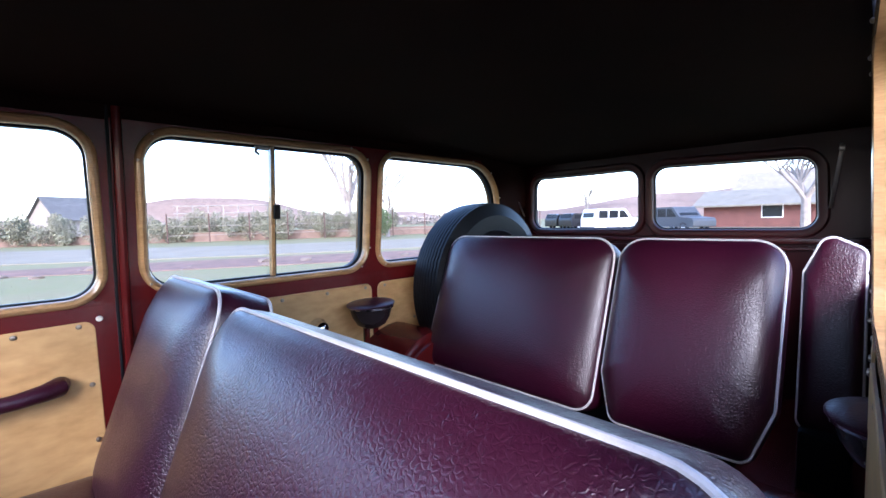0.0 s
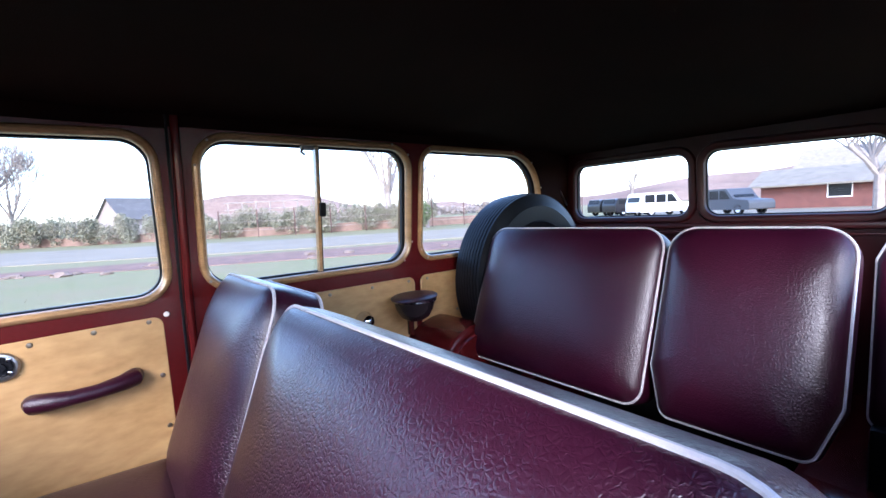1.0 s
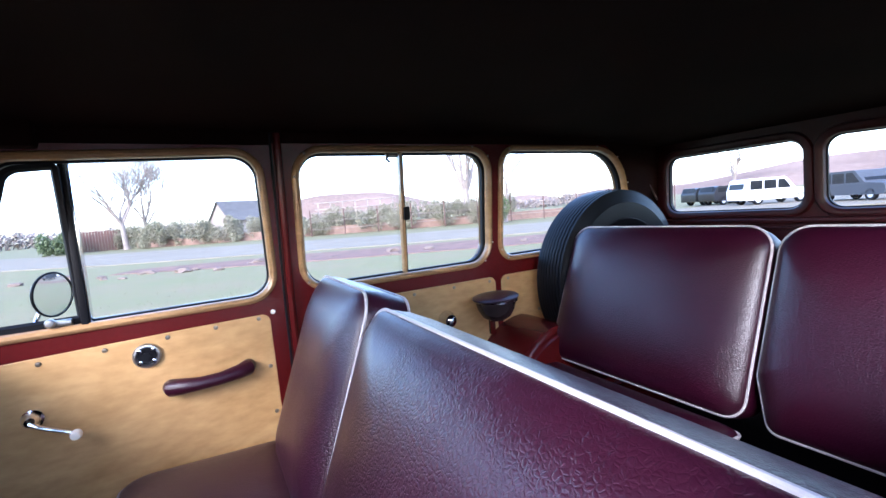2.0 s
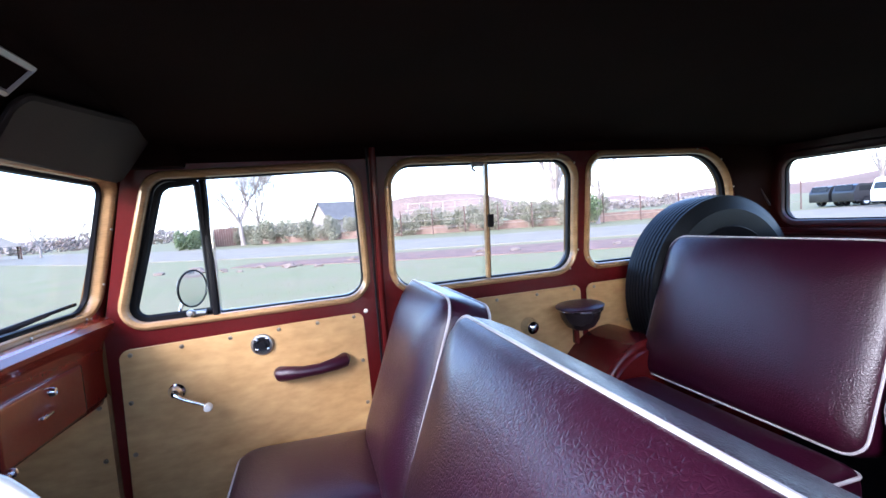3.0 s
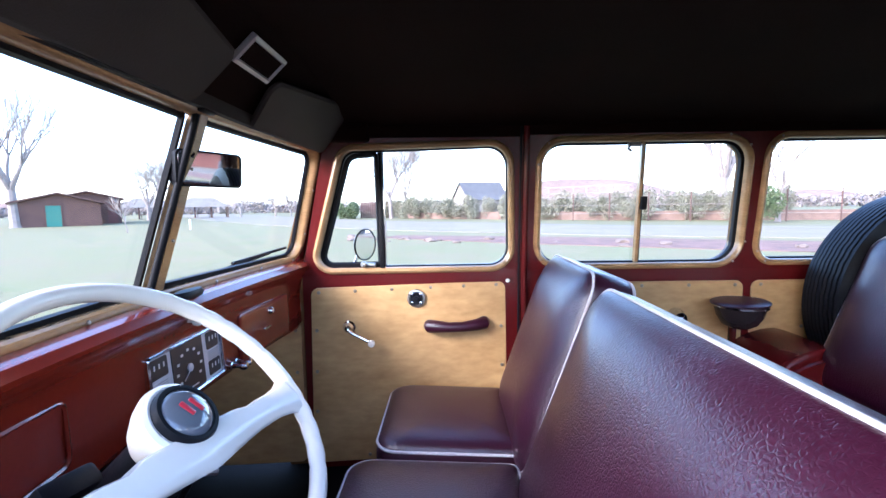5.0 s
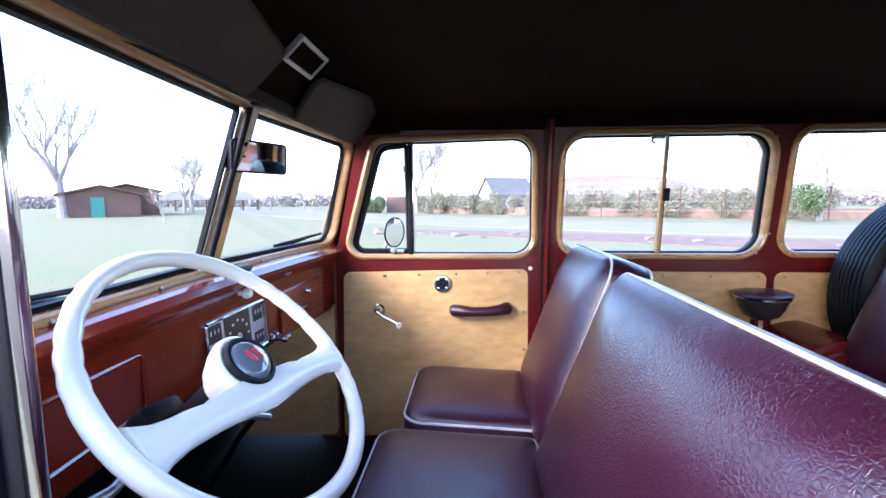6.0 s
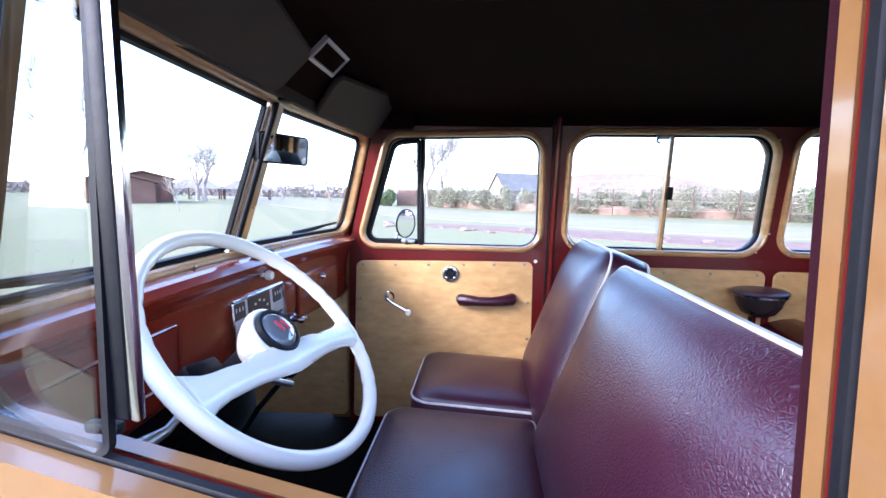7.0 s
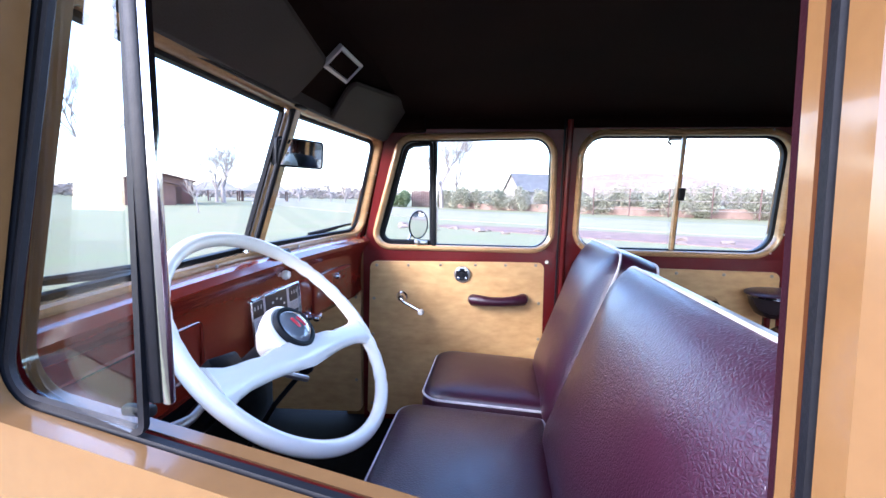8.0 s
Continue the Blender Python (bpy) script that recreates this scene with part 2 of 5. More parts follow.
def facing(at, normal, up=(0, 0, 1)):
    """A pose at a place whose z axis is the normal and whose y axis points up."""
    n = Vector(normal).normalized()
    x = Vector(up).cross(n).normalized()
    y = n.cross(x)
    return Matrix.Translation(at) @ Matrix((x, y, n)).transposed().to_4x4()


# ---------------------------------------------------------------- the wagon's shell
BELT, LEAN_IN = 1.15, 0.11
FLOOR_Z = 0.42


def side_place(side):
    w, k, lean, belt = (0.712, 0.08, LEAN_IN, BELT) if side > 0 else (0.742, 0.10, 0.03, 1.04)

    taper = 0.0 if side > 0 else 0.026

    def place(x, z, h):
        inset = taper * min(1, max(0, (x - 0.45) / 0.4))
        return Vector((x, side * (w + k * min(x, 0) - lean * max(0, z - belt) - inset + h), z))
    return place


F_WINS = {1: rpoly([(-0.640, 1.176), (0.05, 1.172), (0.040, 1.597), (-0.520, 1.580)], [0.045, 0.065, 0.065, 0.05]),
          -1: rpoly([(-0.605, 1.180), (0.041, 1.10), (0.031, 1.597), (-0.515, 1.580)], [0.045, 0.065, 0.065, 0.05])}
R_WIN = rpoly([(0.16, 1.176), (0.87, 1.176), (0.868, 1.602), (0.163, 1.602)], 0.075)
Q_WIN = rpoly([(0.945, 1.184), (1.67, 1.184), (1.665, 1.604), (0.948, 1.606)], [0.06, 0.05, 0.33, 0.06], n=12)
MOULD = [(0.0, 0.014), (0.0, -0.004), (0.004, -0.010), (0.011, -0.013), (0.017, -0.011), (0.0215, -0.005), (0.023, 0.0)]
MOULD_FLAT = [(0.0, 0.014), (0.0, -0.001), (0.004, -0.003), (0.011, -0.004), (0.017, -0.003), (0.0215, -0.001), (0.023, 0.001)]


def screw(parent, at, normal, r=0.0065):
    bm = B()
    lathe(bm, [(r, 0.0), (r, 0.0015), (r * 0.75, 0.0035), (0, 0.0045)], facing(at, normal), 10)
    return part("screw", bm, "screw", parent)


def side_wall(side, door_name, wall_name, who):
    P = side_place(side)
    F_WIN = F_WINS[side]
    BELT = 1.15 if side > 0 else 1.04
    dz = 0.0 if side > 0 else -0.10
    inward = Vector((0, -side, 0))
    door = thing(door_name, (-0.3, side * 0.69, FLOOR_Z), "burgundy front door with a tan window moulding, " + who, "car door", kind="structure")
    bm = B()
    sheet(bm, [(-0.69, 0.43), (0.085, 0.43), (0.085, BELT), (-0.69, BELT)], [], P, 0.0, 0.02)
    part("lower_skin", bm, "burgundy", door)
    bm = B()
    sheet(bm, [(-0.69, BELT), (0.085, BELT), (0.085, 1.645), (-0.575, 1.645)], [offset_loop(F_WIN, 0.004)], P, 0.0, 0.018)
    part("upper_skin", bm, "burgundy", door)
    bm = B()
    sheet(bm, [(-0.78, 0.35), (0.085, 0.35), (0.085, BELT), (-0.78, BELT)], [], P, 0.046, 0.058)
    part("outer_skin", bm, "tan_out", door)
    bm = B()
    sheet(bm, [(-0.78, BELT), (0.082, BELT), (0.082, 1.66), (-0.62, 1.66)], [offset_loop(F_WIN, -0.002)], P, 0.046 if side > 0 else 0.0345, 0.058)
    part("outer_frame", bm, "tan_out", door)
    bm = B()
    sweep_ring(bm, F_WIN, [(0.006, 0.0185), (-0.004, 0.024), (-0.004, 0.04 if side > 0 else 0.031), (0.006, 0.0455 if side > 0 else 0.034), (0.03, 0.045 if side > 0 else 0.034), (0.03, 0.019)], P)
    part("rubber_channel", bm, "black", door)
    bm = B()
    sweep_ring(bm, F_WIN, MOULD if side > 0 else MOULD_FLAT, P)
    # driver side: darker body tan, shade put into the colour against strong outside light
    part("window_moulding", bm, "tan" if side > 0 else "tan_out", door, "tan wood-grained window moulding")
    if side < 0:
        bm = B()
        sheet(bm, [(0.043, 1.13), (0.050, 1.13), (0.041, 1.57), (0.034, 1.57)], [], P, -0.0125, -0.002)
        part("inner_bead", bm, "maroon_felt", door, "dark maroon felt seal")
    bx = -0.405 if side > 0 else -0.428
    bm = B()
    sheet(bm, [(-0.57, 1.622), (0.084, 1.624), (0.084, 1.66), (-0.57, 1.66)], [], P, -0.003, 0.0005)
    part("cloth_edge", bm, "headlining", door, "dark cloth edge of the headlining")
    # vent window: division bar, black frame and pane
    bm = B()
    box(bm, P(bx if side > 0 else bx - 0.0025, 1.378 if side > 0 else 1.388, 0.031 if side > 0 else 0.029), (0.016 if side > 0 else 0.013, 0.030 if side > 0 else 0.010, 0.415 if side > 0 else 0.39), 0.003)
    part("division_bar", bm, "black", door)
    bm = B()
    box(bm, P(bx + (0.0105 if side > 0 else 0.009), 1.378 if side > 0 else 1.388, 0.033 if side > 0 else 0.029), (0.006 if side > 0 else 0.008, 0.026 if side > 0 else 0.008, 0.415 if side > 0 else 0.39), 0.002)
    part("chrome_channel", bm, "chrome", door)
    w_v = 0.011 if side > 0 else 0.006
    vent = rpoly([(-0.622 if side > 0 else -0.588, 1.188), (bx - 0.014, 1.188 if side > 0 else 1.172), (bx - 0.014, 1.57), (-0.506 if side > 0 else -0.500, 1.562)], [0.03, 0.004, 0.004, 0.04])
    bm = B()
    sweep_ring(bm, vent, [(w_v, 0.02), (w_v, 0.04), (0.0, 0.04), (-0.006, 0.03), (0.0, 0.02)] if side > 0 else [(w_v, 0.027), (w_v, 0.0335), (0.0, 0.0335), (-0.003, 0.030), (0.0, 0.027)], P)
    part("vent_frame", bm, "black", door)
    bm = B()
    turn = P if side > 0 else (lambda x, z, h: P(x, z, h + (x + 0.50) * 0.12))
    sheet(bm, vent, [], turn, 0.029, 0.032)
    part("vent_pane", bm, "glass" if side > 0 else "vent_glass", door).visible_shadow = False
    bm = B()
    if side > 0:
        box(bm, P(-0.455, 1.184, 0.006), (0.05, 0.018, 0.016), 0.004)
        lathe(bm, [(0.011, 0), (0.011, 0.01), (0.008, 0.014), (0, 0.015)], facing(P(-0.47, 1.189, -0.003), inward), 12)
    else:
        box(bm, P(-0.462, 1.176, 0.012), (0.030, 0.010, 0.010), 0.003)
    part("vent_latch", bm, "steel" if side > 0 else "black", door)
    if side > 0:
        pane = rpoly([(-0.40, 1.168), (0.052, 1.168), (0.042, 1.60), (-0.40, 1.592)], [0, 0.06, 0.06, 0])
        bm = B()
        sheet(bm, pane, [], P, 0.029, 0.033)
        part("door_pane", bm, "glass", door).visible_shadow = False
    # plywood panel with its screws
    bm = B()
    panel = rpoly([(-0.675, 0.452), (0.047, 0.46), (0.037, 1.116 + dz), (-0.660, 1.106 + dz)], [0.02, 0.02, 0.028, 0.028])
    sweep_ring(bm, panel, [(-0.002, -0.0055), (0, -0.004), (0, 0.0)], P)
    sheet(bm, offset_loop(panel, -0.002), [], P, -0.0055, 0.0)
    ply = part("plywood_panel", bm, "ply", door, "varnished plywood door panel")
    for x, z in [(-0.633, 1.090), (-0.505, 1.093), (-0.375, 1.096), (-0.235, 1.099), (-0.115, 1.101), (0.004, 1.103),
                 (0.022, 0.948), (0.026, 0.80), (0.03, 0.65), (0.03, 0.50), (-0.645, 0.952), (-0.65, 0.80), (-0.655, 0.65), (-0.655, 0.50),
                 (-0.47, 0.475), (-0.3, 0.475), (-0.13, 0.475)]:
        screw(ply, P(x, z + (dz if z > 1 else 0), -0.0055), inward)
    # lock button
    bm = B()
    lathe(bm, [(0.003, -0.01), (0.003, 0.003), (0.006, 0.005), (0.0078, 0.010), (0.006, 0.014), (0, 0.016)], facing(P(0.046, 1.118 + dz, 0.0), inward), 14)
    part("lock_button", bm, "ivory", door, "small white lock button")
    # round chrome escutcheon with a dark star centre
    at = P(-0.287, 1.060 + dz, -0.0055)
    bm = B()
    lathe(bm, [(0.034, 0), (0.034, 0.004), (0.031, 0.008), (0.026, 0.009), (0.023, 0.004), (0.0, 0.004)], facing(at, inward), 28)
    esc = part("escutcheon", bm, "steel", door, "round chrome escutcheon")
    bm = B()
    lathe(bm, [(0.0228, 0.0045), (0.020, 0.007), (0.010, 0.006), (0.010, 0.012), (0.0, 0.013)], facing(at, inward), 20)
    part("hub", bm, "black", esc)
    for k in range(4):
        bm = B()
        a = math.pi / 4 + k * math.pi / 2
        m = facing(at, inward) @ Matrix.Rotation(a, 4, "Z")
        box(bm, m @ Vector((0.0225, 0, 0.0085)), (0.012, 0.010, 0.005), 0.002, m.to_3x3().to_4x4())
        part("lobe", bm, "chrome", esc)
    # padded pull strap
    bm = B()
    ps = [P(-0.243, 0.958, -0.004), P(-0.238, 0.960, -0.025), P(-0.215, 0.962, -0.040), P(-0.17, 0.960, -0.047), P(-0.12, 0.960, -0.047),
          P(-0.07, 0.964, -0.040), P(-0.045, 0.966, -0.025), P(-0.04, 0.966, -0.004)]
    tube(bm, ps, [0.021, 0.024, 0.022, 0.018, 0.018, 0.021, 0.024, 0.021], seg=14, flat=1.0)
    part("pull_handle", bm, "leather", door, "burgundy leather pull handle")
    # window crank
    bm = B()
    a = P(-0.530, 0.962, -0.0055)
    lathe(bm, [(0.023, 0), (0.023, 0.004), (0.016, 0.010), (0.013, 0.024), (0.010, 0.028), (0, 0.030)], facing(a, inward), 20)
    crank = part("window_crank", bm, "chrome", door, "chrome window crank")
    bm = B()
    tube(bm, [P(-0.530, 0.960, -0.028), P(-0.512, 0.946, -0.034), P(-0.48, 0.930, -0.038), P(-0.447, 0.913, -0.040)], [0.009, 0.008, 0.007, 0.006], seg=10, flat=0.7)
    part("arm", bm, "chrome", crank)
    bm = B()
    lathe(bm, [(0.006, 0), (0.012, 0.004), (0.013, 0.014), (0.010, 0.022), (0, 0.025)], facing(P(-0.445, 0.911, -0.040), inward), 14)
    part("knob", bm, "ivory", crank, "cream crank knob")

    # rear side wall
    wall = thing(wall_name, (1.0, side * 0.71, FLOOR_Z), "burgundy rear side wall with plywood panels, " + who, "car side", kind="structure")
    bm = B()
    sheet(bm, [(0.09, 0.43), (1.96, 0.43), (1.96, BELT), (0.09, BELT)], [], P, 0.0, 0.02)
    part("lower_skin", bm, "burgundy", wall)
    bm = B()
    sheet(bm, [(0.09, BELT), (1.96, BELT), (1.96, 1.69), (0.09, 1.69)], [offset_loop(R_WIN, 0.004), offset_loop(Q_WIN, 0.004)], P, 0.0, 0.018)
    part("upper_skin", bm, "burgundy", wall)
    bm = B()
    sheet(bm, [(0.09, 0.35), (2.0, 0.35), (2.0, BELT), (0.09, BELT)], [], P, 0.046, 0.058)
    part("outer_skin", bm, "tan_out", wall)
    bm = B()
    sheet(bm, [(0.089, BELT), (2.0, BELT), (2.0, 1.70), (0.089, 1.70)], [offset_loop(R_WIN, -0.002), offset_loop(Q_WIN, -0.002)], P, 0.046, 0.058)
    part("outer_frame", bm, "tan_out", wall)
    bm = B()
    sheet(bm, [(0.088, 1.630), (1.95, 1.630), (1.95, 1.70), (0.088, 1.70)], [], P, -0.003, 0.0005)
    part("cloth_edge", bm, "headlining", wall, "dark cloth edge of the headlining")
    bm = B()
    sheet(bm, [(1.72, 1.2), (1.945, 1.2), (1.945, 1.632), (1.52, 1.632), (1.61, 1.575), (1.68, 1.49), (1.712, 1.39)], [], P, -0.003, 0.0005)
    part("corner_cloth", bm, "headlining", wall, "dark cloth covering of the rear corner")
    # door post with its seam
    bm = B()
    for za, zb in ((0.43, BELT), (BELT, 1.66)):
        va, vb = (P(0.106, q, 0.004 if side > 0 else 0.012) for q in (za, zb))
        tube(bm, [va, vb], 0.021 if side > 0 else 0.019, seg=14, flat=0.6 if side > 0 else 0.8)
    part("door_post", bm, "burgundy", wall)
    bm = B()
    for za, zb in ((0.43, BELT), (BELT, 1.66)):
        tube(bm, [P(0.0865, za, -0.002), P(0.0865, zb, -0.002)], 0.004, seg=6)
    part("door_seal", bm, "black", wall)
    for nm, lp in (("window_1", R_WIN), ("window_2", Q_WIN)):
        bm = B()
        sweep_ring(bm, lp, [(0.006, 0.0185), (-0.006, 0.024), (-0.006, 0.04), (0.006, 0.0455), (0.03, 0.045), (0.03, 0.019)], P)
        win = part("window_seal", bm, "black", wall)
        bm = B()
        sweep_ring(bm, lp, MOULD if side > 0 else MOULD_FLAT, P)
        mould = part("window_moulding", bm, "tan", wall, "tan wood-grained window moulding")
        c = [(p[0], p[1]) for p in offset_loop(lp, 0.017)]
        for k in range(3, len(c), max(4, len(c) // 9)):
            screw(mould, P(*c[k], -0.0125 if side > 0 else -0.0035), inward, 0.004)
    bm = B()
    half = rpoly([(0.155, 1.172), (0.515, 1.172), (0.515, 1.606), (0.158, 1.606)], [0.07, 0, 0, 0.07])
    sheet(bm, half, [], P, 0.022, 0.026)
    part("sliding_pane", bm, "glass", wall).visible_shadow = False
    bm = B()
    half = rpoly([(0.50, 1.172), (0.875, 1.172), (0.873, 1.606), (0.50, 1.606)], [0, 0.07, 0.07, 0])
    sheet(bm, half, [], P, 0.034, 0.038)
    part("sliding_pane", bm, "glass", wall).visible_shadow = False
    bm = B()
    sheet(bm, offset_loop(Q_WIN, 0.004), [], P, 0.030, 0.034)
    part("quarter_pane", bm, "glass", wall).visible_shadow = False
    bm = B()
    sheet(bm, [(0.509, 1.178), (0.520, 1.178), (0.516, 1.60), (0.505, 1.60)], [], P, 0.006, 0.028)
    bar = part("sliding_bar", bm, "tan", wall)
    bm = B()
    sheet(bm, [(0.521, 1.178), (0.525, 1.178), (0.521, 1.60), (0.517, 1.60)], [], P, 0.01, 0.03)
    part("edge_seal", bm, "black", bar)
    bm = B()
    sheet(bm, rpoly([(0.513, 1.368), (0.532, 1.368), (0.532, 1.415), (0.513, 1.415)], 0.004), [], P, -0.006, 0.008)
    part("latch", bm, "black", bar)
    bm = B()
    box(bm, P(0.475, 1.592, 0.0), (0.045, 0.018, 0.014), 0.004)
    tube(bm, [P(0.46, 1.59, -0.006), P(0.45, 1.578, -0.012), P(0.462, 1.568, -0.014)], 0.005, seg=8)
    part("window_catch", bm, "steel", bar)
    for lp, scr in ((rpoly([(0.18, 0.62), (0.902, 0.62), (0.902, 1.107), (0.15, 1.107)], 0.028),
                     [(0.21, 1.092), (0.365, 1.092), (0.535, 1.092), (0.705, 1.092), (0.872, 1.092), (0.882, 0.94), (0.885, 0.79)]),
                    (rpoly([(0.932, 0.62), (1.88, 0.62), (1.88, 1.107), (0.932, 1.107)], 0.028),
                     [(0.965, 1.092), (1.13, 1.092), (1.3, 1.092), (1.5, 1.092), (0.95, 0.94), (1.12, 0.935), (1.2, 0.86)])):
        bm = B()
        sweep_ring(bm, lp, [(-0.002, -0.0055), (0, -0.004), (0, 0.0)], P)
        sheet(bm, offset_loop(lp, -0.002), [], P, -0.0055, 0.0)
        ply = part("plywood_panel", bm, "ply", wall, "varnished plywood side panel")
        for x, z in scr:
            screw(ply, P(x, z, -0.0055), inward)
    # wheel housing
    bm = B()
    top = 0.33 if side > 0 else 0.16
    prof = [(0.74, FLOOR_Z)] + [(1.02 - 0.28 * math.cos(a), 0.60 + top * math.sin(a)) for a in [math.pi / 2 * k / 10 for k in range(11)]] + [(1.06, 0.59 + top), (1.08, 0.66), (1.9, 0.66), (1.9, FLOOR_Z)]
    sheet(bm, prof, [], lambda u, v, h: Vector((u, side * h, v)), 0.44, 0.708)
    es = [e for e in bm.edges if len(e.link_faces) == 2 and e.calc_face_angle(0) > 0.9 and all(abs(abs(v.co.y) - 0.44) < 1e-4 for v in e.verts)]
    bmesh.ops.bevel(bm, geom=es, offset=0.03, segments=3, affect="EDGES")
    part("wheel_housing", bm, "burgundy", wall, "glossy dark red wheel housing", sharp=0.8)
    return door, wall


side_wall(1, "door_1", "wall_passenger_side", "closed, window up")
side_wall(-1, "door_2", "wall_driver_side", "closed, window wound down")

# roof lining, arched across and drooping to the rear
bm = B()
NX, NY = 26, 20
rows = []
for i in range(NX + 1):
    x = -0.50 + (1.965 + 0.50) * i / NX
    mid = 1.742 - 0.115 * max(0, (x - 0.7) / 1.25) ** 2
    edge = 1.662 - 0.03 * max(0, (x - 0.9) / 1.05) ** 2
    w = 0.712 + 0.08 * min(x, 0) - LEAN_IN * (edge - BELT) + 0.04
    rows.append([bm.verts.new((x, w * (2 * j / NY - 1), edge - 0.012 + (mid - edge) * (1 - abs(2 * j / NY - 1) ** 2.6))) for j in range(NY + 1)])
for a, b in zip(rows, rows[1:]):
    for j in range(NY):
        bm.faces.new((a[j], a[j + 1], b[j + 1], b[j]))
ext = bmesh.ops.extrude_face_region(bm, geom=list(bm.faces))
bmesh.ops.translate(bm, vec=(0, 0, 0.07), verts=[v for v in ext["geom"] if isinstance(v, bmesh.types.BMVert)])
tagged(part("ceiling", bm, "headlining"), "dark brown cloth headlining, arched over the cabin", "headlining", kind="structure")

# header above the windscreen, with its centre strip
HX = lambda s: (-0.655 + s, 1.578 + 0.95 * s)
bm = B()
sheet(bm, [(-0.70, 0.0), (0.70, 0.0), (0.72, 0.20), (-0.72, 0.20)], [], lambda u, v, h: Vector((HX(v)[0] - 0.69 * h, u, HX(v)[1] + 0.72 * h)), 0.0, 0.05)
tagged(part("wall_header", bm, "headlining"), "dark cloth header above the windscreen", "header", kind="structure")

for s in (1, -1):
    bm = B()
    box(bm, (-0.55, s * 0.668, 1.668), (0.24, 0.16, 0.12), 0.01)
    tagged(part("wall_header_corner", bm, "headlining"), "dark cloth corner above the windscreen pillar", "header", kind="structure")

bm = B()
sheet(bm, [(-0.63, 1.574), (-0.3, 1.580), (0.0, 1.582), (0.3, 1.580), (0.63, 1.574), (0.63, 1.612), (-0.63, 1.612)], [], lambda y, z, h: Vector((h, y, z)), -0.650, -0.622)
tagged(part("trim_header_lip", bm, "visor"), "dark brown lip above the windscreen", "header trim", kind="structure")

# floor, firewall and tailgate wall
bm = B()
box(bm, (0.4, 0, FLOOR_Z - 0.03), (3.2, 1.5, 0.06))
tagged(part("floor", bm, "carpet"), "black matted cabin floor", "floor", kind="structure")
bm = B()
box(bm, (-1.14, 0, 0.70), (0.06, 1.5, 0.64))
box(bm, (-0.965, 0, 1.11), (0.44, 1.42, 0.02), 0.0, Matrix.Rotation(radians(-19), 4, "Y"))
tagged(part("wall_firewall", bm, "carpet"), "dark firewall under the dashboard", "firewall", kind="structure")

REAR = lambda y, z, h: Vector((1.93 + h - 0.05 * max(0, z - 1.25), y, z))
RW_L = rpoly([(0.065, 1.287), (0.635, 1.287), (0.62, 1.558), (0.065, 1.560)], 0.055)
RW_R = rpoly([(-0.555, 1.284), (0.005, 1.284), (0.005, 1.560), (-0.545, 1.545)], 0.055)
# gate, ledge and frames use the burgundy that has shade in its colour
tail = thing("wall_tailgate", (1.95, 0, FLOOR_Z), "burgundy tailgate, shade put into its colour, with two rounded rear windows", "tailgate", kind="structure")
bm = B()
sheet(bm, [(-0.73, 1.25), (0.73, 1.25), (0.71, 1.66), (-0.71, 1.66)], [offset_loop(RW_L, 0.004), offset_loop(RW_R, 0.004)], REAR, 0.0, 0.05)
part("upper_frame", bm, "burgundy_shaded", tail)
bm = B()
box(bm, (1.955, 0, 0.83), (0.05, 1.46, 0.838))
part("lower_gate", bm, "burgundy_shaded", tail)
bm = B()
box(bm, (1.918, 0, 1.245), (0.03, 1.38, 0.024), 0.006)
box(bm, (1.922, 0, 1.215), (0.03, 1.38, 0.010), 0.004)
part("ledge", bm, "burgundy_shaded", tail)
for lp in (RW_L, RW_R):
    bm = B()
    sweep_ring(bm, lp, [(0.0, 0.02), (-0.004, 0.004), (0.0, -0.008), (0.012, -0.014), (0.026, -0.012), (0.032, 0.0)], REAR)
    fr = part("window_frame", bm, "burgundy_shaded", tail, "burgundy rear window frame with shade put into its colour")
    bm = B()
    sweep_ring(bm, lp, [(0.004, 0.006), (-0.008, 0.01), (-0.008, 0.02), (0.004, 0.024)], REAR)
    part("seal", bm, "black", fr)
    bm = B()
    sheet(bm, offset_loop(lp, 0.002), [], REAR, 0.014, 0.018)
    part("pane", bm, "glass", fr).visible_shadow = False
# lid stays beside the rear windows
for s, y in ((1, 0.70), (-1, -0.615)):
    bm = B()
    tube(bm, [(1.80, y, 1.55), (1.90, y - 0.03 * s, 1.36)], 0.006, seg=8, flat=0.5)
    lathe(bm, [(0.012, -0.006), (0.012, 0.006), (0, 0.008)], facing((1.80, y, 1.55), (0, -s, 0)), 12)
    part("lid_stay", bm, "steel", tail, "thin steel lid stay")

# ---------------------------------------------------------------- windscreen
WS = lambda y, z, h: Vector((-0.752 + 0.285 * (z - 1.225) + 0.041 * (abs(y) / 0.6) ** 2 - h, y, z))
POST = lambda z: -0.034 + 0.09 * (z - 1.23)
WS_R = rpoly([(POST(1.232) + 0.020, 1.232), (0.648, 1.228), (0.606, 1.572), (POST(1.574) + 0.020, 1.574)], [0.01, 0.045, 0.04, 0.01])
WS_L = rpoly([(POST(1.232) - 0.012, 1.232), (-0.648, 1.228), (-0.606, 1.572), (POST(1.574) - 0.012, 1.574)], [0.01, 0.045, 0.04, 0.01])
WS_ALL = dense(rpoly([(-0.648, 1.228), (0.648, 1.228), (0.606, 1.573), (-0.606, 1.573)], [0.045, 0.045, 0.04, 0.04]), 0.06)
screen = thing("windscreen", (-0.75, 0, 1.2), "split windscreen with tan inner moulding and a centre post", "windscreen", kind="structure")
bm = B()
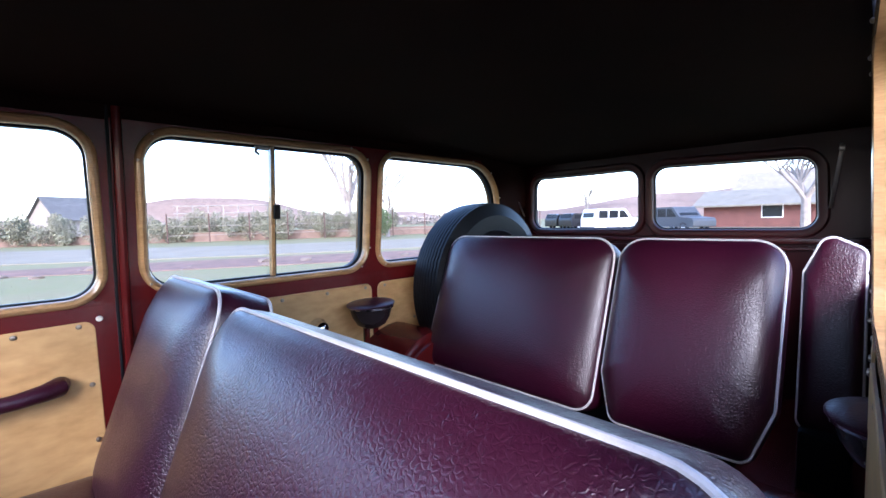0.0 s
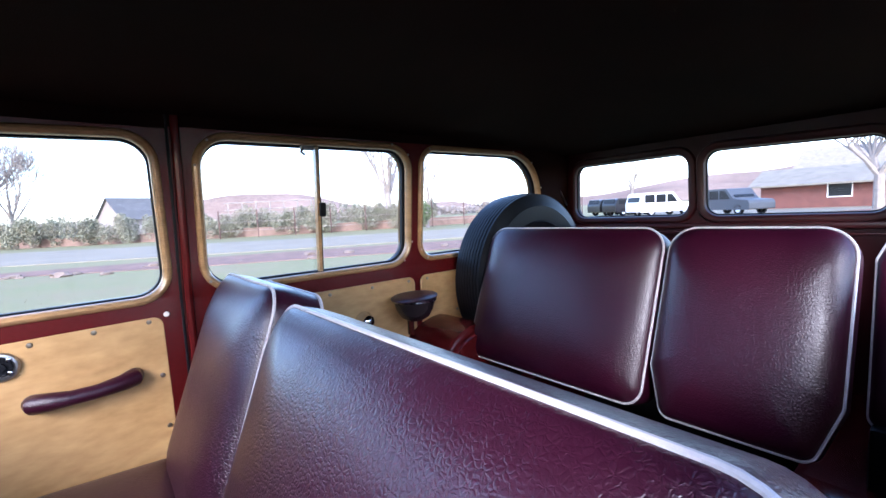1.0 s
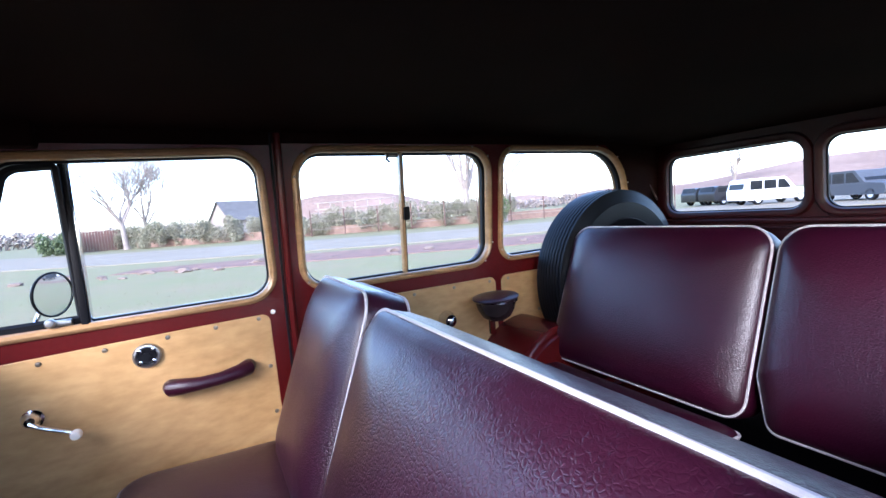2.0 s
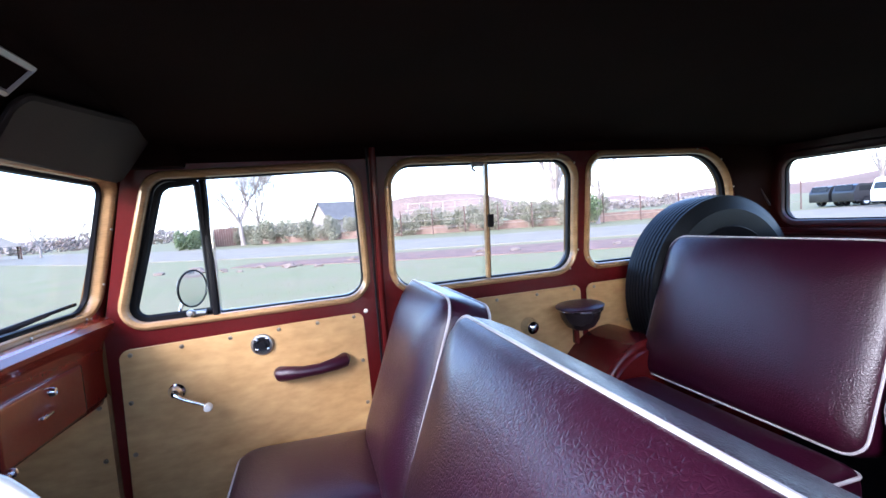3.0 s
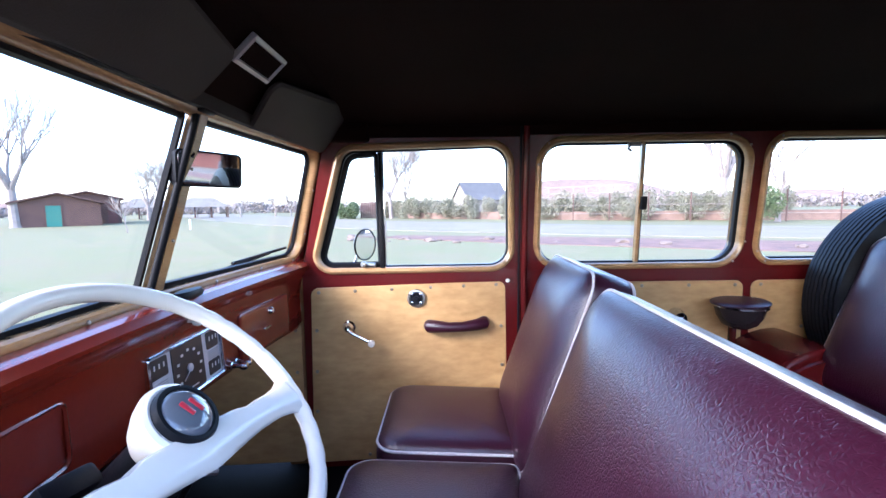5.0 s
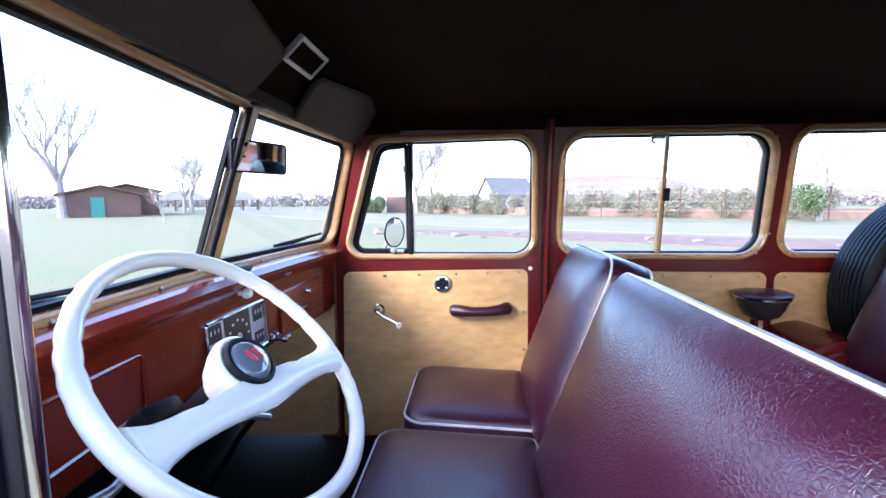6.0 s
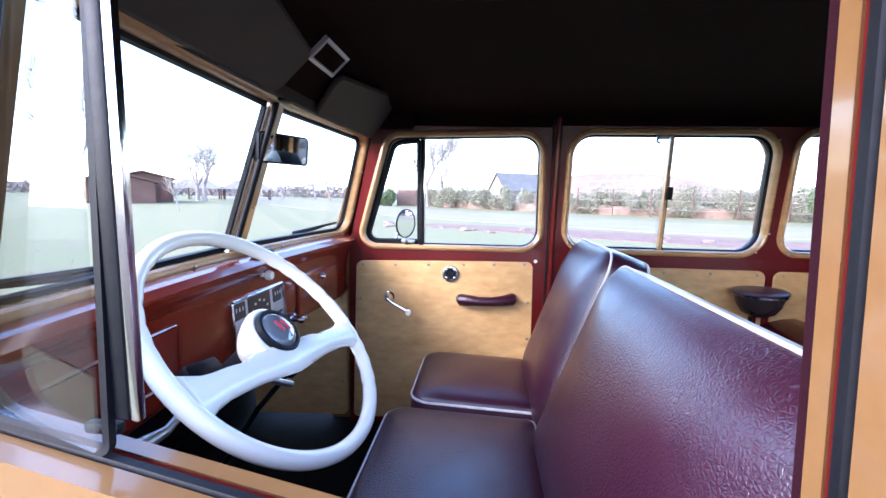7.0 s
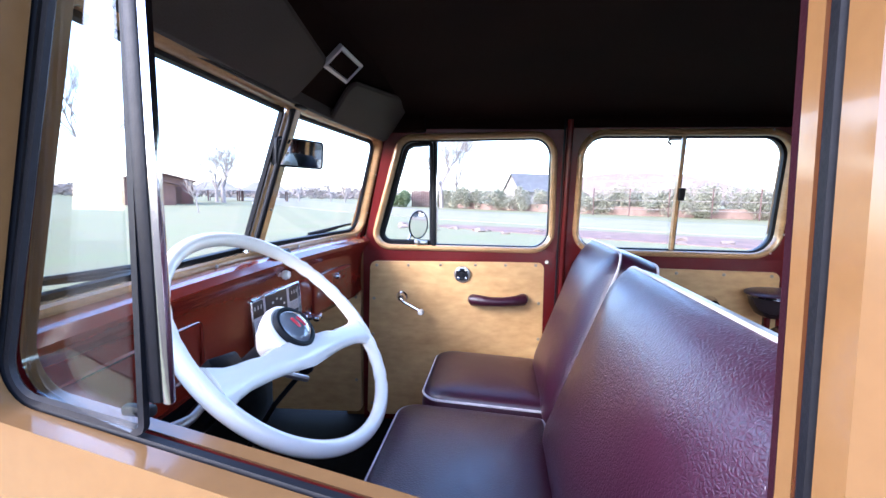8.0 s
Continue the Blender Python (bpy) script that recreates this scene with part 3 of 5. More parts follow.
sweep_ring(bm, WS_ALL, [(0.0, 0.016), (0.0, -0.006), (0.004, -0.012), (0.012, -0.014), (0.019, -0.012), (0.023, -0.004), (0.024, 0.016)], WS)
fr = part("screen_moulding", bm, "tan", screen, "tan wood-grained windscreen moulding")
for y, z in ((0.645, 1.30), (0.628, 1.45), (0.60, 1.215), (0.40, 1.216), (0.18, 1.216), (-0.2, 1.216), (-0.42, 1.216), (-0.645, 1.30), (-0.628, 1.45)):
    screw(fr, WS(y, z, -0.0135), (1, 0, 0.2), 0.004)
for lp in (WS_R, WS_L):
    bm = B()
    sweep_ring(bm, lp, [(0.004, 0.016), (-0.007, 0.014), (-0.009, 0.024), (0.004, 0.03)], WS)
    part("seal", bm, "black", screen)
    bm = B()
    sheet(bm, dense(lp, 0.06), [], WS, 0.020, 0.024)
    part("pane", bm, "glass", screen).visible_shadow = False
bm = B()
sheet(bm, [(POST(1.232) - 0.003, 1.232), (POST(1.232) + 0.022, 1.232), (POST(1.574) + 0.022, 1.574), (POST(1.574) - 0.003, 1.574)], [], WS, -0.010, 0.016)
post = part("centre_post", bm, "tan", screen, "tan centre post of the windscreen")
for z in (1.33, 1.47):
    screw(post, WS(POST(z) + 0.010, z, -0.010), (1, 0, 0.2), 0.0035)
bm = B()
tube(bm, [WS(POST(1.232) - 0.009, 1.232, -0.004), WS(POST(1.574) - 0.009, 1.574, -0.004)], 0.007, seg=10)
part("centre_strip", bm, "black", post, "dark strip on the centre post")
bm = B()
sheet(bm, dense([(-0.63, 1.184), (0.63, 1.184), (0.625, 1.2035), (-0.625, 1.2035)], 0.06), [], WS, -0.020, 0.0)
part("sill_moulding", bm, "tan", screen, "tan moulding under the windscreen")
bm = B()
box(bm, WS(POST(1.59), 1.588, -0.014), (0.02, 0.05, 0.024), 0.006)
part("top_bracket", bm, "black", screen)
for s in (1, -1):
    bm = B()
    tube(bm, [WS(s * 0.690, 1.19, 0.012), WS(s * 0.648, 1.60, 0.012)], 0.024, seg=12, flat=0.9)
    part("corner_pillar", bm, "burgundy", screen, "burgundy windscreen pillar")
    bm = B()
    tube(bm, [WS(s * 0.22, 1.205, 0.06), WS(s * 0.36, 1.228, 0.05), WS(s * 0.54, 1.246, 0.04)], [0.007, 0.006, 0.004], seg=8)
    wiper = part("wiper", bm, "black", screen, "black windscreen wiper")
    bm = B()
    tube(bm, [WS(s * 0.33, 1.240, 0.036), WS(s * 0.625, 1.256, 0.034)], 0.005, seg=6)
    part("blade", bm, "black", wiper)


# ---------------------------------------------------------------- dashboard
dash = thing("dashboard", (-0.75, 0, 1.0), "glossy red-brown metal dashboard with a glovebox", "dashboard", kind="structure")
DX = [(-0.765, 1.212), (-0.735, 1.212), (-0.712, 1.204), (-0.703, 1.190), (-0.708, 1.176), (-0.722, 1.164), (-0.736, 1.14), (-0.744, 1.10), (-0.746, 1.04), (-0.744, 0.985), (-0.752, 0.965), (-0.78, 0.955)]
bm = B()
NYD = 24
rows = []
for x, z in DX:
    rows.append([bm.verts.new((x + 0.036 * (abs(-0.66 + 1.32 * j / NYD) / 0.6) ** 2, -0.66 + 1.32 * j / NYD, z)) for j in range(NYD + 1)])
for a, b in zip(rows, rows[1:]):
    for j in range(NYD):
        bm.faces.new((a[j], a[j + 1], b[j + 1], b[j]))
ext = bmesh.ops.extrude_face_region(bm, geom=list(bm.faces))
bmesh.ops.translate(bm, vec=(-0.02, 0, -0.004), verts=[v for v in ext["geom"] if isinstance(v, bmesh.types.BMVert)])
part("dash_panel", bm, "dash", dash)
DF = lambda y, z, h: Vector((-0.745 + 0.036 * (abs(y) / 0.6) ** 2 + h, y, z))
bm = B()
lid = rpoly([(0.27, 0.975), (0.56, 0.975), (0.56, 1.108), (0.27, 1.108)], 0.012)
sweep_ring(bm, lid, [(0, 0.0), (0, 0.006), (-0.006, 0.009), (-0.012, 0.009)], DF)
sheet(bm, offset_loop(lid, -0.011), [], DF, 0.002, 0.009)
glove = part("glovebox_lid", bm, "dash", dash)
bm = B()
lathe(bm, [(0.011, 0), (0.011, 0.007), (0.008, 0.012), (0.004, 0.013), (0, 0.010)], facing(DF(0.432, 1.082, 0.009), (1, 0, 0)), 16)
part("lock", bm, "chrome", glove, "round chrome lock")
bm = B()
box(bm, DF(0.41, 1.035, 0.012), (0.006, 0.045, 0.006), 0.002)
part("badge", bm, "chrome", glove)
bm = B()
emb = rpoly([(-0.60, 1.01), (-0.25, 1.01), (-0.25, 1.118), (-0.60, 1.118)], 0.02)
sweep_ring(bm, emb, [(0, 0.0), (0, 0.003), (-0.004, 0.005), (-0.008, 0.003), (-0.008, 0.0)], DF)
part("pressed_panel", bm, "dash", dash)
# pull knobs
for y, z, m2, r in ((0.045, 1.155, "ivory", 0.012), (0.225, 0.985, "chrome", 0.010), (0.245, 0.988, "chrome", 0.009)):
    bm = B()
    lathe(bm, [(0.008, 0), (0.006, 0.002), (0.006, 0.022), (r, 0.026), (r * 1.1, 0.034), (r * 0.8, 0.042), (0, 0.045)], facing(DF(y, z, 0.004), (1, 0, 0)), 16)
    k = part("pull_knob", bm, m2, dash)
    bm = B()
    lathe(bm, [(r * 1.1, 0), (r * 1.1, 0.004), (0.007, 0.006)], facing(DF(y, z, 0.002), (1, 0, 0)), 16)
    part("collar", bm, "chrome", k)

bm = B()
lathe(bm, [(0.0, 0.0), (0.030, 0.002), (0.034, 0.010), (0.028, 0.018), (0, 0.021)], Matrix.Translation((-0.715, 0.03, 1.205)) @ Matrix.Diagonal((0.5, 1.5, 1, 1)), 24)
part("wiper_motor_cover", bm, "black", dash, "black cover on the dash top")

# instrument cluster
CY0, CY1, CZ0, CZ1 = -0.078, 0.182, 0.988, 1.112
cl = thing("instrument_cluster", (-0.74, 0.05, CZ0), "rectangular silver instrument cluster with black dials", "instrument cluster")
CP = lambda y, z, h: Vector((-0.748 + h + 0.06 * (CZ1 - z), y, z))
bm = B()
lp = rpoly([(CY0, CZ0), (CY1, CZ0), (CY1, CZ1), (CY0, CZ1)], 0.008)
sweep_ring(bm, lp, [(0, -0.02), (0, 0.010), (-0.003, 0.013), (-0.006, 0.011), (-0.007, 0.006)], CP)
part("bezel", bm, "chrome", cl)
bm = B()
sheet(bm, offset_loop(lp, -0.006), [], CP, -0.004, 0.006)
plate = part("faceplate", bm, "silver", cl)
cells = [("speedometer", -0.005, 0.105, 0.995, 1.106), ("gauge", -0.070, -0.018, 1.062, 1.102), ("gauge", 0.122, 0.170, 1.062, 1.102),
         ("gauge", 0.122, 0.170, 1.000, 1.034), ("gauge", -0.070, -0.018, 1.000, 1.020)]
for nm, a, b, c, d in cells:
    bm = B()
    sheet(bm, rpoly([(a, c), (b, c), (b, d), (a, d)], 0.004), [], CP, 0.002, 0.0075)
    g = part(nm, bm, "gauge", cl, "black gauge with white marks")
    if nm == "speedometer":
        cy, cz = 0.05, 1.048
        for k in range(9):
            an = radians(215 - k * 31)
            y, z = cy + 0.042 * math.cos(an), cz + 0.040 * math.sin(an)
            bm = B()
            box(bm, CP(y, z, 0.0083), (0.0012, 0.0075, 0.0055), 0.0)
            part("mark", bm, "white", g)
        bm = B()
        lathe(bm, [(0.009, 0), (0.009, 0.003), (0, 0.004)], facing(CP(cy, cz, 0.0078), (1, 0, 0.1)), 16)
        part("needle_cap", bm, "silver", g)
        bm = B()
        box(bm, CP(cy - 0.012, cz - 0.012, 0.0095), (0.001, 0.030, 0.0025), 0.0, Matrix.Rotation(radians(40), 4, "X"))
        part("needle", bm, "white", g)
        bm = B()
        box(bm, CP(cy, 1.004, 0.0083), (0.001, 0.05, 0.003), 0.0)
        part("bar", bm, "white", g)
    else:
        for k in range(3):
            bm = B()
            box(bm, CP(a + 0.012 + 0.014 * k, (c + d) / 2 + 0.004, 0.0083), (0.001, 0.003, 0.010), 0.0)
            part("mark", bm, "white", g)
for y0 in (-0.044, 0.146):
    for k in range(5):
        bm = B()
        box(bm, CP(y0, 1.034 + 0.0045 * k + (0.004 if y0 > 0 else 0), 0.0065), (0.002, 0.044, 0.0016), 0.0)
        part("grille_bar", bm, "steel", plate)

# ---------------------------------------------------------------- steering wheel
WC = Vector((-0.487, -0.375, 1.143))
WNORM = Vector((math.cos(radians(44)) * math.cos(radians(-4)), math.cos(radians(44)) * math.sin(radians(-4)), math.sin(radians(44))))
WM = facing(WC, WNORM) @ Matrix.Rotation(radians(-8), 4, "Z")
wheel = thing("steering_wheel", WC, "ivory two-spoke steering wheel with a dark horn button", "steering wheel")
WR = 0.205
bm = B()
n = 120
rows = []
for i in range(n):
    a = 2 * math.pi * i / n
    grip = 0.0014 * max(0, math.sin(a * 36)) if (0.15 < (a % (2 * math.pi)) < 1.0 or 5.3 < a < 6.15 or 2.1 < a < 3.0) else 0
    c = Vector((WR * math.cos(a), WR * math.sin(a), 0))
    d = Vector((math.cos(a), math.sin(a), 0))
    rows.append([bm.verts.new(WM @ (c + d * (0.0120 - grip) * math.cos(t) + Vector((0, 0, 1)) * (0.0130 - grip) * math.sin(t))) for t in [2 * math.pi * j / 12 for j in range(12)]])
for a, b in zip(rows, rows[1:] + rows[:1]):
    for j in range(12):
        bm.faces.new((a[j - 1], a[j], b[j], b[j - 1]))
part("rim", bm, "ivory", wheel, sharp=1.2)
for s in (1, -1):
    bm = B()
    rows = []
    for k in range(9):
        t = k / 8
        x = s * (WR - 0.016) * t
        wid = 0.0205 + 0.014 * max(0, (t - 0.70) / 0.30) ** 2 + 0.020 * max(0, 0.45 - t)
        yc = -0.043 - 0.002 * t
        h = 0.012 - 0.008 * t
        scal = 0.0022 * math.sin(k * 2.6) if 0.3 < t < 0.9 else 0
        rows.append([bm.verts.new(WM @ Vector((x, yc + wid * cy + (scal if cy > 0 else 0), h * 0.3 + 0.011 * cz))) for cy, cz in
                     ((1, 0), (0.8, 0.8), (0.0, 1), (-0.8, 0.8), (-1, 0), (-0.8, -0.8), (0, -1), (0.8, -0.8))])
    for a, b in zip(rows, rows[1:]):
        for j in range(8):
            bm.faces.new((a[j - 1], a[j], b[j], b[j - 1]))
    bm.faces.new(rows[0])
    bm.faces.new(rows[-1])
    part("spoke", bm, "ivory", wheel, sharp=1.0)
bm = B()
lathe(bm, [(0.028, -0.05), (0.038, -0.036), (0.047, -0.014), (0.050, 0.000), (0.048, 0.007), (0.043, 0.010), (0.038, 0.009), (0.0, 0.008)], WM, 40)
hub = part("hub", bm, "ivory", wheel)
bm = B()
lathe(bm, [(0.0400, 0.006), (0.0400, 0.013), (0.0375, 0.018), (0.033, 0.018), (0.031, 0.013)], WM, 40)
part("horn_ring", bm, "black", hub)
bm = B()
lathe(bm, [(0.0325, 0.013), (0.0305, 0.018), (0.024, 0.022), (0.013, 0.0245), (0.0, 0.0255)], WM, 36)
horn = part("horn_button", bm, "dome", hub, "dark glossy domed horn button")
for dy, rot in ((-0.007, 0.35), (0.007, 0.35)):
    bm = B()
    box(bm, WM @ Vector((dy, 0.002, 0.0250)), (0.007, 0.021, 0.003), 0.002, WM.to_3x3().to_4x4() @ Matrix.Rotation(rot, 4, "Z"))
    part("emblem_bar", bm, "red", horn, "red emblem stroke")
# column with its clamp, switch and levers
col = thing("steering_column", WC + WM.to_3x3() @ Vector((0, 0, -0.5)), "dark steering column with a turn signal switch", "steering column")
bm = B()
tube(bm, [WM @ Vector((0, 0, -0.05)), WM @ Vector((0, 0, -0.62))], 0.024, seg=16)
part("tube", bm, "black", col)
bm = B()
box(bm, WM @ Vector((-0.085, 0.010, -0.070)), (0.058, 0.026, 0.030), 0.006, WM.to_3x3().to_4x4())
sw = part("switch_box", bm, "black", col, "black turn signal switch")
bm = B()
tube(bm, [WM @ Vector((-0.11, -0.02, -0.075)), WM @ Vector((-0.17, -0.045, -0.072)), WM @ Vector((-0.215, -0.05, -0.07))], [0.005, 0.006, 0.011], seg=10)
part("lever", bm, "steel", sw)
bm = B()
tube(bm, [WM @ Vector((0.02, -0.02, -0.09)), WM @ Vector((0.10, -0.06, -0.10))], 0.006, seg=8)
part("shift_arm", bm, "steel", col)
bm = B()
tube(bm, [(-0.98, 0.14, 0.45), (-0.80, 0.13, 0.74), (-0.70, 0.12, 0.86)], [0.010, 0.008, 0.007], seg=10)
lathe(bm, [(0.008, -0.01), (0.019, 0.0), (0.022, 0.015), (0.015, 0.03), (0, 0.034)], facing((-0.70, 0.12, 0.86), (0.6, 0, 0.8)), 16)
tagged(part("gear_lever", bm, "black"), "dark floor gear lever with a round knob", "gear lever")

# mirror inside
mir = thing("rear_view_mirror", (-0.67, 0.02, 1.48), "black framed rectangular rear view mirror", "mirror")
MM = facing((-0.655, 0.035, 1.472), (0.90, -0.42, -0.07))
bm = B()
lp = rpoly([(-0.074, -0.036), (0.074, -0.036), (0.074, 0.036), (-0.074, 0.036)], 0.012)
place_m = lambda u, v, h: MM @ Vector((u, v, h))
sheet(bm, offset_loop(lp, -0.004), [], place_m, -0.024, -0.001)
sweep_ring(bm, lp, [(-0.006, -0.026), (0.0, -0.016), (0.0, 0.003), (-0.004, 0.004), (-0.005, 0.0)], place_m)
part("shell", bm, "black", mir)
bm = B()
sheet(bm, offset_loop(lp, -0.004), [], place_m, 0.0, 0.002)
part("glass", bm, "mirror", mir)
bm = B()
tube(bm, [MM @ Vector((-0.035, 0.012, -0.018)), WS(POST(1.5), 1.50, -0.008)], 0.007, seg=8)
part("stem", bm, "black", mir)

# mirror outside the passenger door
omir = thing("door_mirror", (-0.47, 0.76, 1.2), "round chrome door mirror outside the passenger window", "mirror")
OM = facing((-0.487, 0.785, 1.249), (0.86, -0.5, -0.03))
bm = B()
lathe(bm, [(0, -0.030), (0.030, -0.026), (0.052, -0.012), (0.060, 0.0), (0.060, 0.003), (0.058, 0.004), (0.057, 0.0)], OM, 30)
shell = part("shell", bm, "steel", omir)
bm = B()
lathe(bm, [(0.0605, -0.002), (0.0612, 0.003), (0.0585, 0.0055), (0.0565, 0.004)], OM, 30)
part("rim", bm, "black", shell, "thin dark mirror rim")
bm = B()
lathe(bm, [(0.0575, 0.002), (0.04, 0.0032), (0.02, 0.0039), (0, 0.0042)], OM, 30)
part("glass", bm, "mirror", omir)
bm = B()
tube(bm, [(-0.53, 0.745, 1.13), (-0.525, 0.78, 1.19), OM @ Vector((0, -0.02, -0.025))], 0.006, seg=8)
part("stem", bm, "chrome", omir)

# dome lamp on the header
HP = lambda u, v, h: Vector((HX(v)[0] + 0.69 * h, u, HX(v)[1] - 0.72 * h))
lampt = thing("dome_lamp", HP(0, 0.12, 0), "rectangular dome lamp with a pale metal frame", "dome lamp")
bm = B()
lp = rpoly([(-0.047, 0.092), (0.104, 0.092), (0.104, 0.139), (-0.047, 0.139)], 0.004)
sweep_ring(bm, lp, [(0, -0.002), (0, 0.010), (-0.006, 0.012), (-0.008, 0.006)], HP)
part("frame", bm, "silver", lampt)
bm = B()
sheet(bm, offset_loop(lp, -0.007), [], HP, -0.002, 0.007)
part("lens", bm, "headlining", lampt, "unlit dark lens")

# sun visors
for s, a, b in ((1, 0.165, 0.105), (-1, 0.062, 0.062)):
    v = thing("sun_visor", HP(s * 0.33, 0.02, 0), "dark grey vinyl sun visor folded up", "sun visor", "sun visors")
    lp = dense([(s * u, w) for u, w in rpoly([(a, 0.014), (0.585, 0.034), (0.60, 0.118), (0.565, 0.160), (b, 0.106)], 0.022)], 0.04)
    VP = lambda u, w, h: HP(u, w, h + 0.05 * min(1, max(0, (abs(u) - 0.15) / 0.42)) * (1 - w / 0.17))
    bm = B()
    sweep_ring(bm, lp, [(-0.006, 0.006), (0, 0.010), (0.0, 0.016), (-0.006, 0.021)], VP)
    sheet(bm, offset_loop(lp, -0.005), [], VP, 0.0065, 0.0208)
    part("pad", bm, "visor", v)
    bm = B()
    tube(bm, [VP(s * (a + 0.01), 0.016, 0.012), VP(s * 0.57, 0.036, 0.012)], 0.004, seg=8)
    part("rod", bm, "black", v)

# kick panels
for s in (1, -1):
    bm = B()
    lp = rpoly([(-1.08, 0.46), (-0.70, 0.46), (-0.70, 0.99), (-0.86, 0.99), (-1.08, 0.90)], 0.02)
    Pk = side_place(s)
    sheet(bm, lp, [], Pk, -0.006, 0.02)
    k = tagged(part("trim_kick_panel", bm, "ply"), "varnished plywood kick panel beside the footwell", "kick panel", kind="structure")
    for x, z in ((-0.72, 0.955), (-0.72, 0.80), (-0.72, 0.6)):
        screw(k, Pk(x, z, -0.006), (0, -s, 0))

# ---------------------------------------------------------------- seats
def centroid(loop):
    return sum(p[0] for p in loop) / len(loop), sum(p[1] for p in loop) / len(loop)


def pad(bm, loop, place, depth, puff, back=0.004, rise=(0.24, 0.44, 0.66, 0.85, 0.96)):
    """An upholstered pad: crowned front, straight sides, nearly flat back."""
    cu, cv = centroid(loop)
    rows = []
    for s, h in ((0.30, -depth - back), (0.7, -depth - back * 0.8), (0.94, -depth - 0.2 * back), (1.0, -depth), (1.0, -depth * 0.5), (1.0, -depth * 0.2), (1.0, 0.0),
                 *zip((0.985, 0.95, 0.88, 0.75, 0.55), [puff * q for q in rise]), (0.30, puff * 0.995), (0.1, puff)):
        ring = offset_loop(loop, {-depth: 0.0, -depth * 0.5: 0.005, -depth * 0.2: 0.004}.get(h, 0.0))
        rows.append([bm.verts.new(place(cu + (u - cu) * s, cv + (v - cv) * s, h)) for u, v in ring])
    k = len(loop)
    for a, b in zip(rows, rows[1:]):
        for i in range(k):
            bm.faces.new((a[i - 1], a[i], b[i], b[i - 1]))
    bm.faces.new(rows[0])
    bm.faces.new(rows[-1])
    return bm


def back_place(x0, z0, x1, z1):
    up = Vector((x1 - x0, 0, z1 - z0)).normalized()
    nr = Vector((-up.z, 0, up.x))

    def place(y, v, h):
        return Vector((x0, 0, z0)) + Vector((0, y, 0)) + up * v + nr * h
    return place


def seat(name, label, back_y, cush_y, back_pl, back_len, thick, cush_x, cush_z, cush_h, group, cut=0.0):
    st = thing(name, ((cush_x[0] + cush_x[1]) / 2, (cush_y[0] + cush_y[1]) / 2, FLOOR_Z), label, "car seat", group)
    lp = [(back_y[0] + cut, 0.0), (back_y[1] - cut, 0.0), (back_y[1], back_len), (back_y[0], back_len)]
    if cut:
        lp = lp[:2] + [(back_y[1], cut * 3)] + lp[2:] + [(back_y[0], cut * 3)]
    lp = dense(rpoly(lp, [0.03, 0.03, 0.03, 0.065, 0.065, 0.03] if cut else [0.05, 0.05, 0.065, 0.065], n=8))
    bm = B()
    front = group == "front seats"
    pad(bm, lp, back_pl, thick, (0.066 if name == "driver_seat" else 0.048) if front else 0.050, 0.012, (0.12, 0.27, 0.48, 0.73, 0.92) if front else (0.18, 0.36, 0.58, 0.80, 0.94))
    hide = "leather_worn" if group == "front seats" else "leather"
    bk = part("backrest", bm, hide, st, sharp=1.0)
    for h in ((0.0, -thick) if name == "passenger_seat" else (0.0,)):
        bm = B()
        tube(bm, [back_pl(*q, h) for q in offset_loop(lp, 0.001)], 0.0036, closed=True, seg=8)
        part("piping", bm, "piping", bk, "white piping")
    lp = dense(rpoly([(cush_x[0], cush_y[0]), (cush_x[1], cush_y[0]), (cush_x[1], cush_y[1]), (cush_x[0], cush_y[1])], [0.06, 0.02, 0.02, 0.06], n=8))
    cp = lambda x, y, h: Vector((x, y, cush_z - 0.04 * (x - cush_x[0]) + h))
    bm = B()
    pad(bm, lp, cp, cush_h, 0.034, 0.002)
    cu = part("cushion", bm, hide, st, sharp=1.0)
    for h in (0.0, -cush_h):
        bm = B()
        tube(bm, [cp(*q, h) for q in offset_loop(lp, 0.001)], 0.0042, closed=True, seg=8)
        part("piping", bm, "piping", cu, "white piping")
    bm = B()
    box(bm, ((cush_x[0] + cush_x[1]) / 2 + 0.01, (cush_y[0] + cush_y[1]) / 2, (FLOOR_Z + cush_z - cush_h) / 2), (cush_x[1] - cush_x[0] - 0.06, cush_y[1] - cush_y[0] - 0.05, cush_z - cush_h - FLOOR_Z + 0.01), 0.01)
    part("base", bm, "black", st)
    return st


FB = back_place(0.0, 0.700, 0.190, 1.208)
seat("driver_seat", "wide burgundy leather front bench seat with white piping", (-0.69, 0.135), (-0.67, 0.205), FB, 0.536, 0.105, (-0.425, 0.0), 0.735, 0.12, "front seats")
FB2 = back_place(0.005, 0.705, 0.187, 1.222)
seat("passenger_seat", "narrow burgundy leather front passenger seat with white piping", (0.16, 0.61), (0.23, 0.635), FB2, 0.55, 0.105, (-0.372, 0.03), 0.745, 0.12, "front seats")
RB = back_place(0.99, 0.815, 1.165, 1.285)
seat("rear_seat_wide", "wide burgundy leather rear seat with white piping", (-0.170, 0.500), (-0.170, 0.500), RB, 0.50, 0.09, (0.56, 0.99), 0.80, 0.12, "rear seats")
seat("rear_seat_narrow", "narrow burgundy leather rear seat with white piping", (-0.567, -0.188), (-0.56, -0.195), RB, 0.50, 0.09, (0.56, 0.99), 0.76, 0.10, "rear seats", cut=0.04)
side_seat = thing("folded_seat", (1.35, -0.6, FLOOR_Z), "folded burgundy leather seat back beside the rear bench", "car seat", "rear seats")
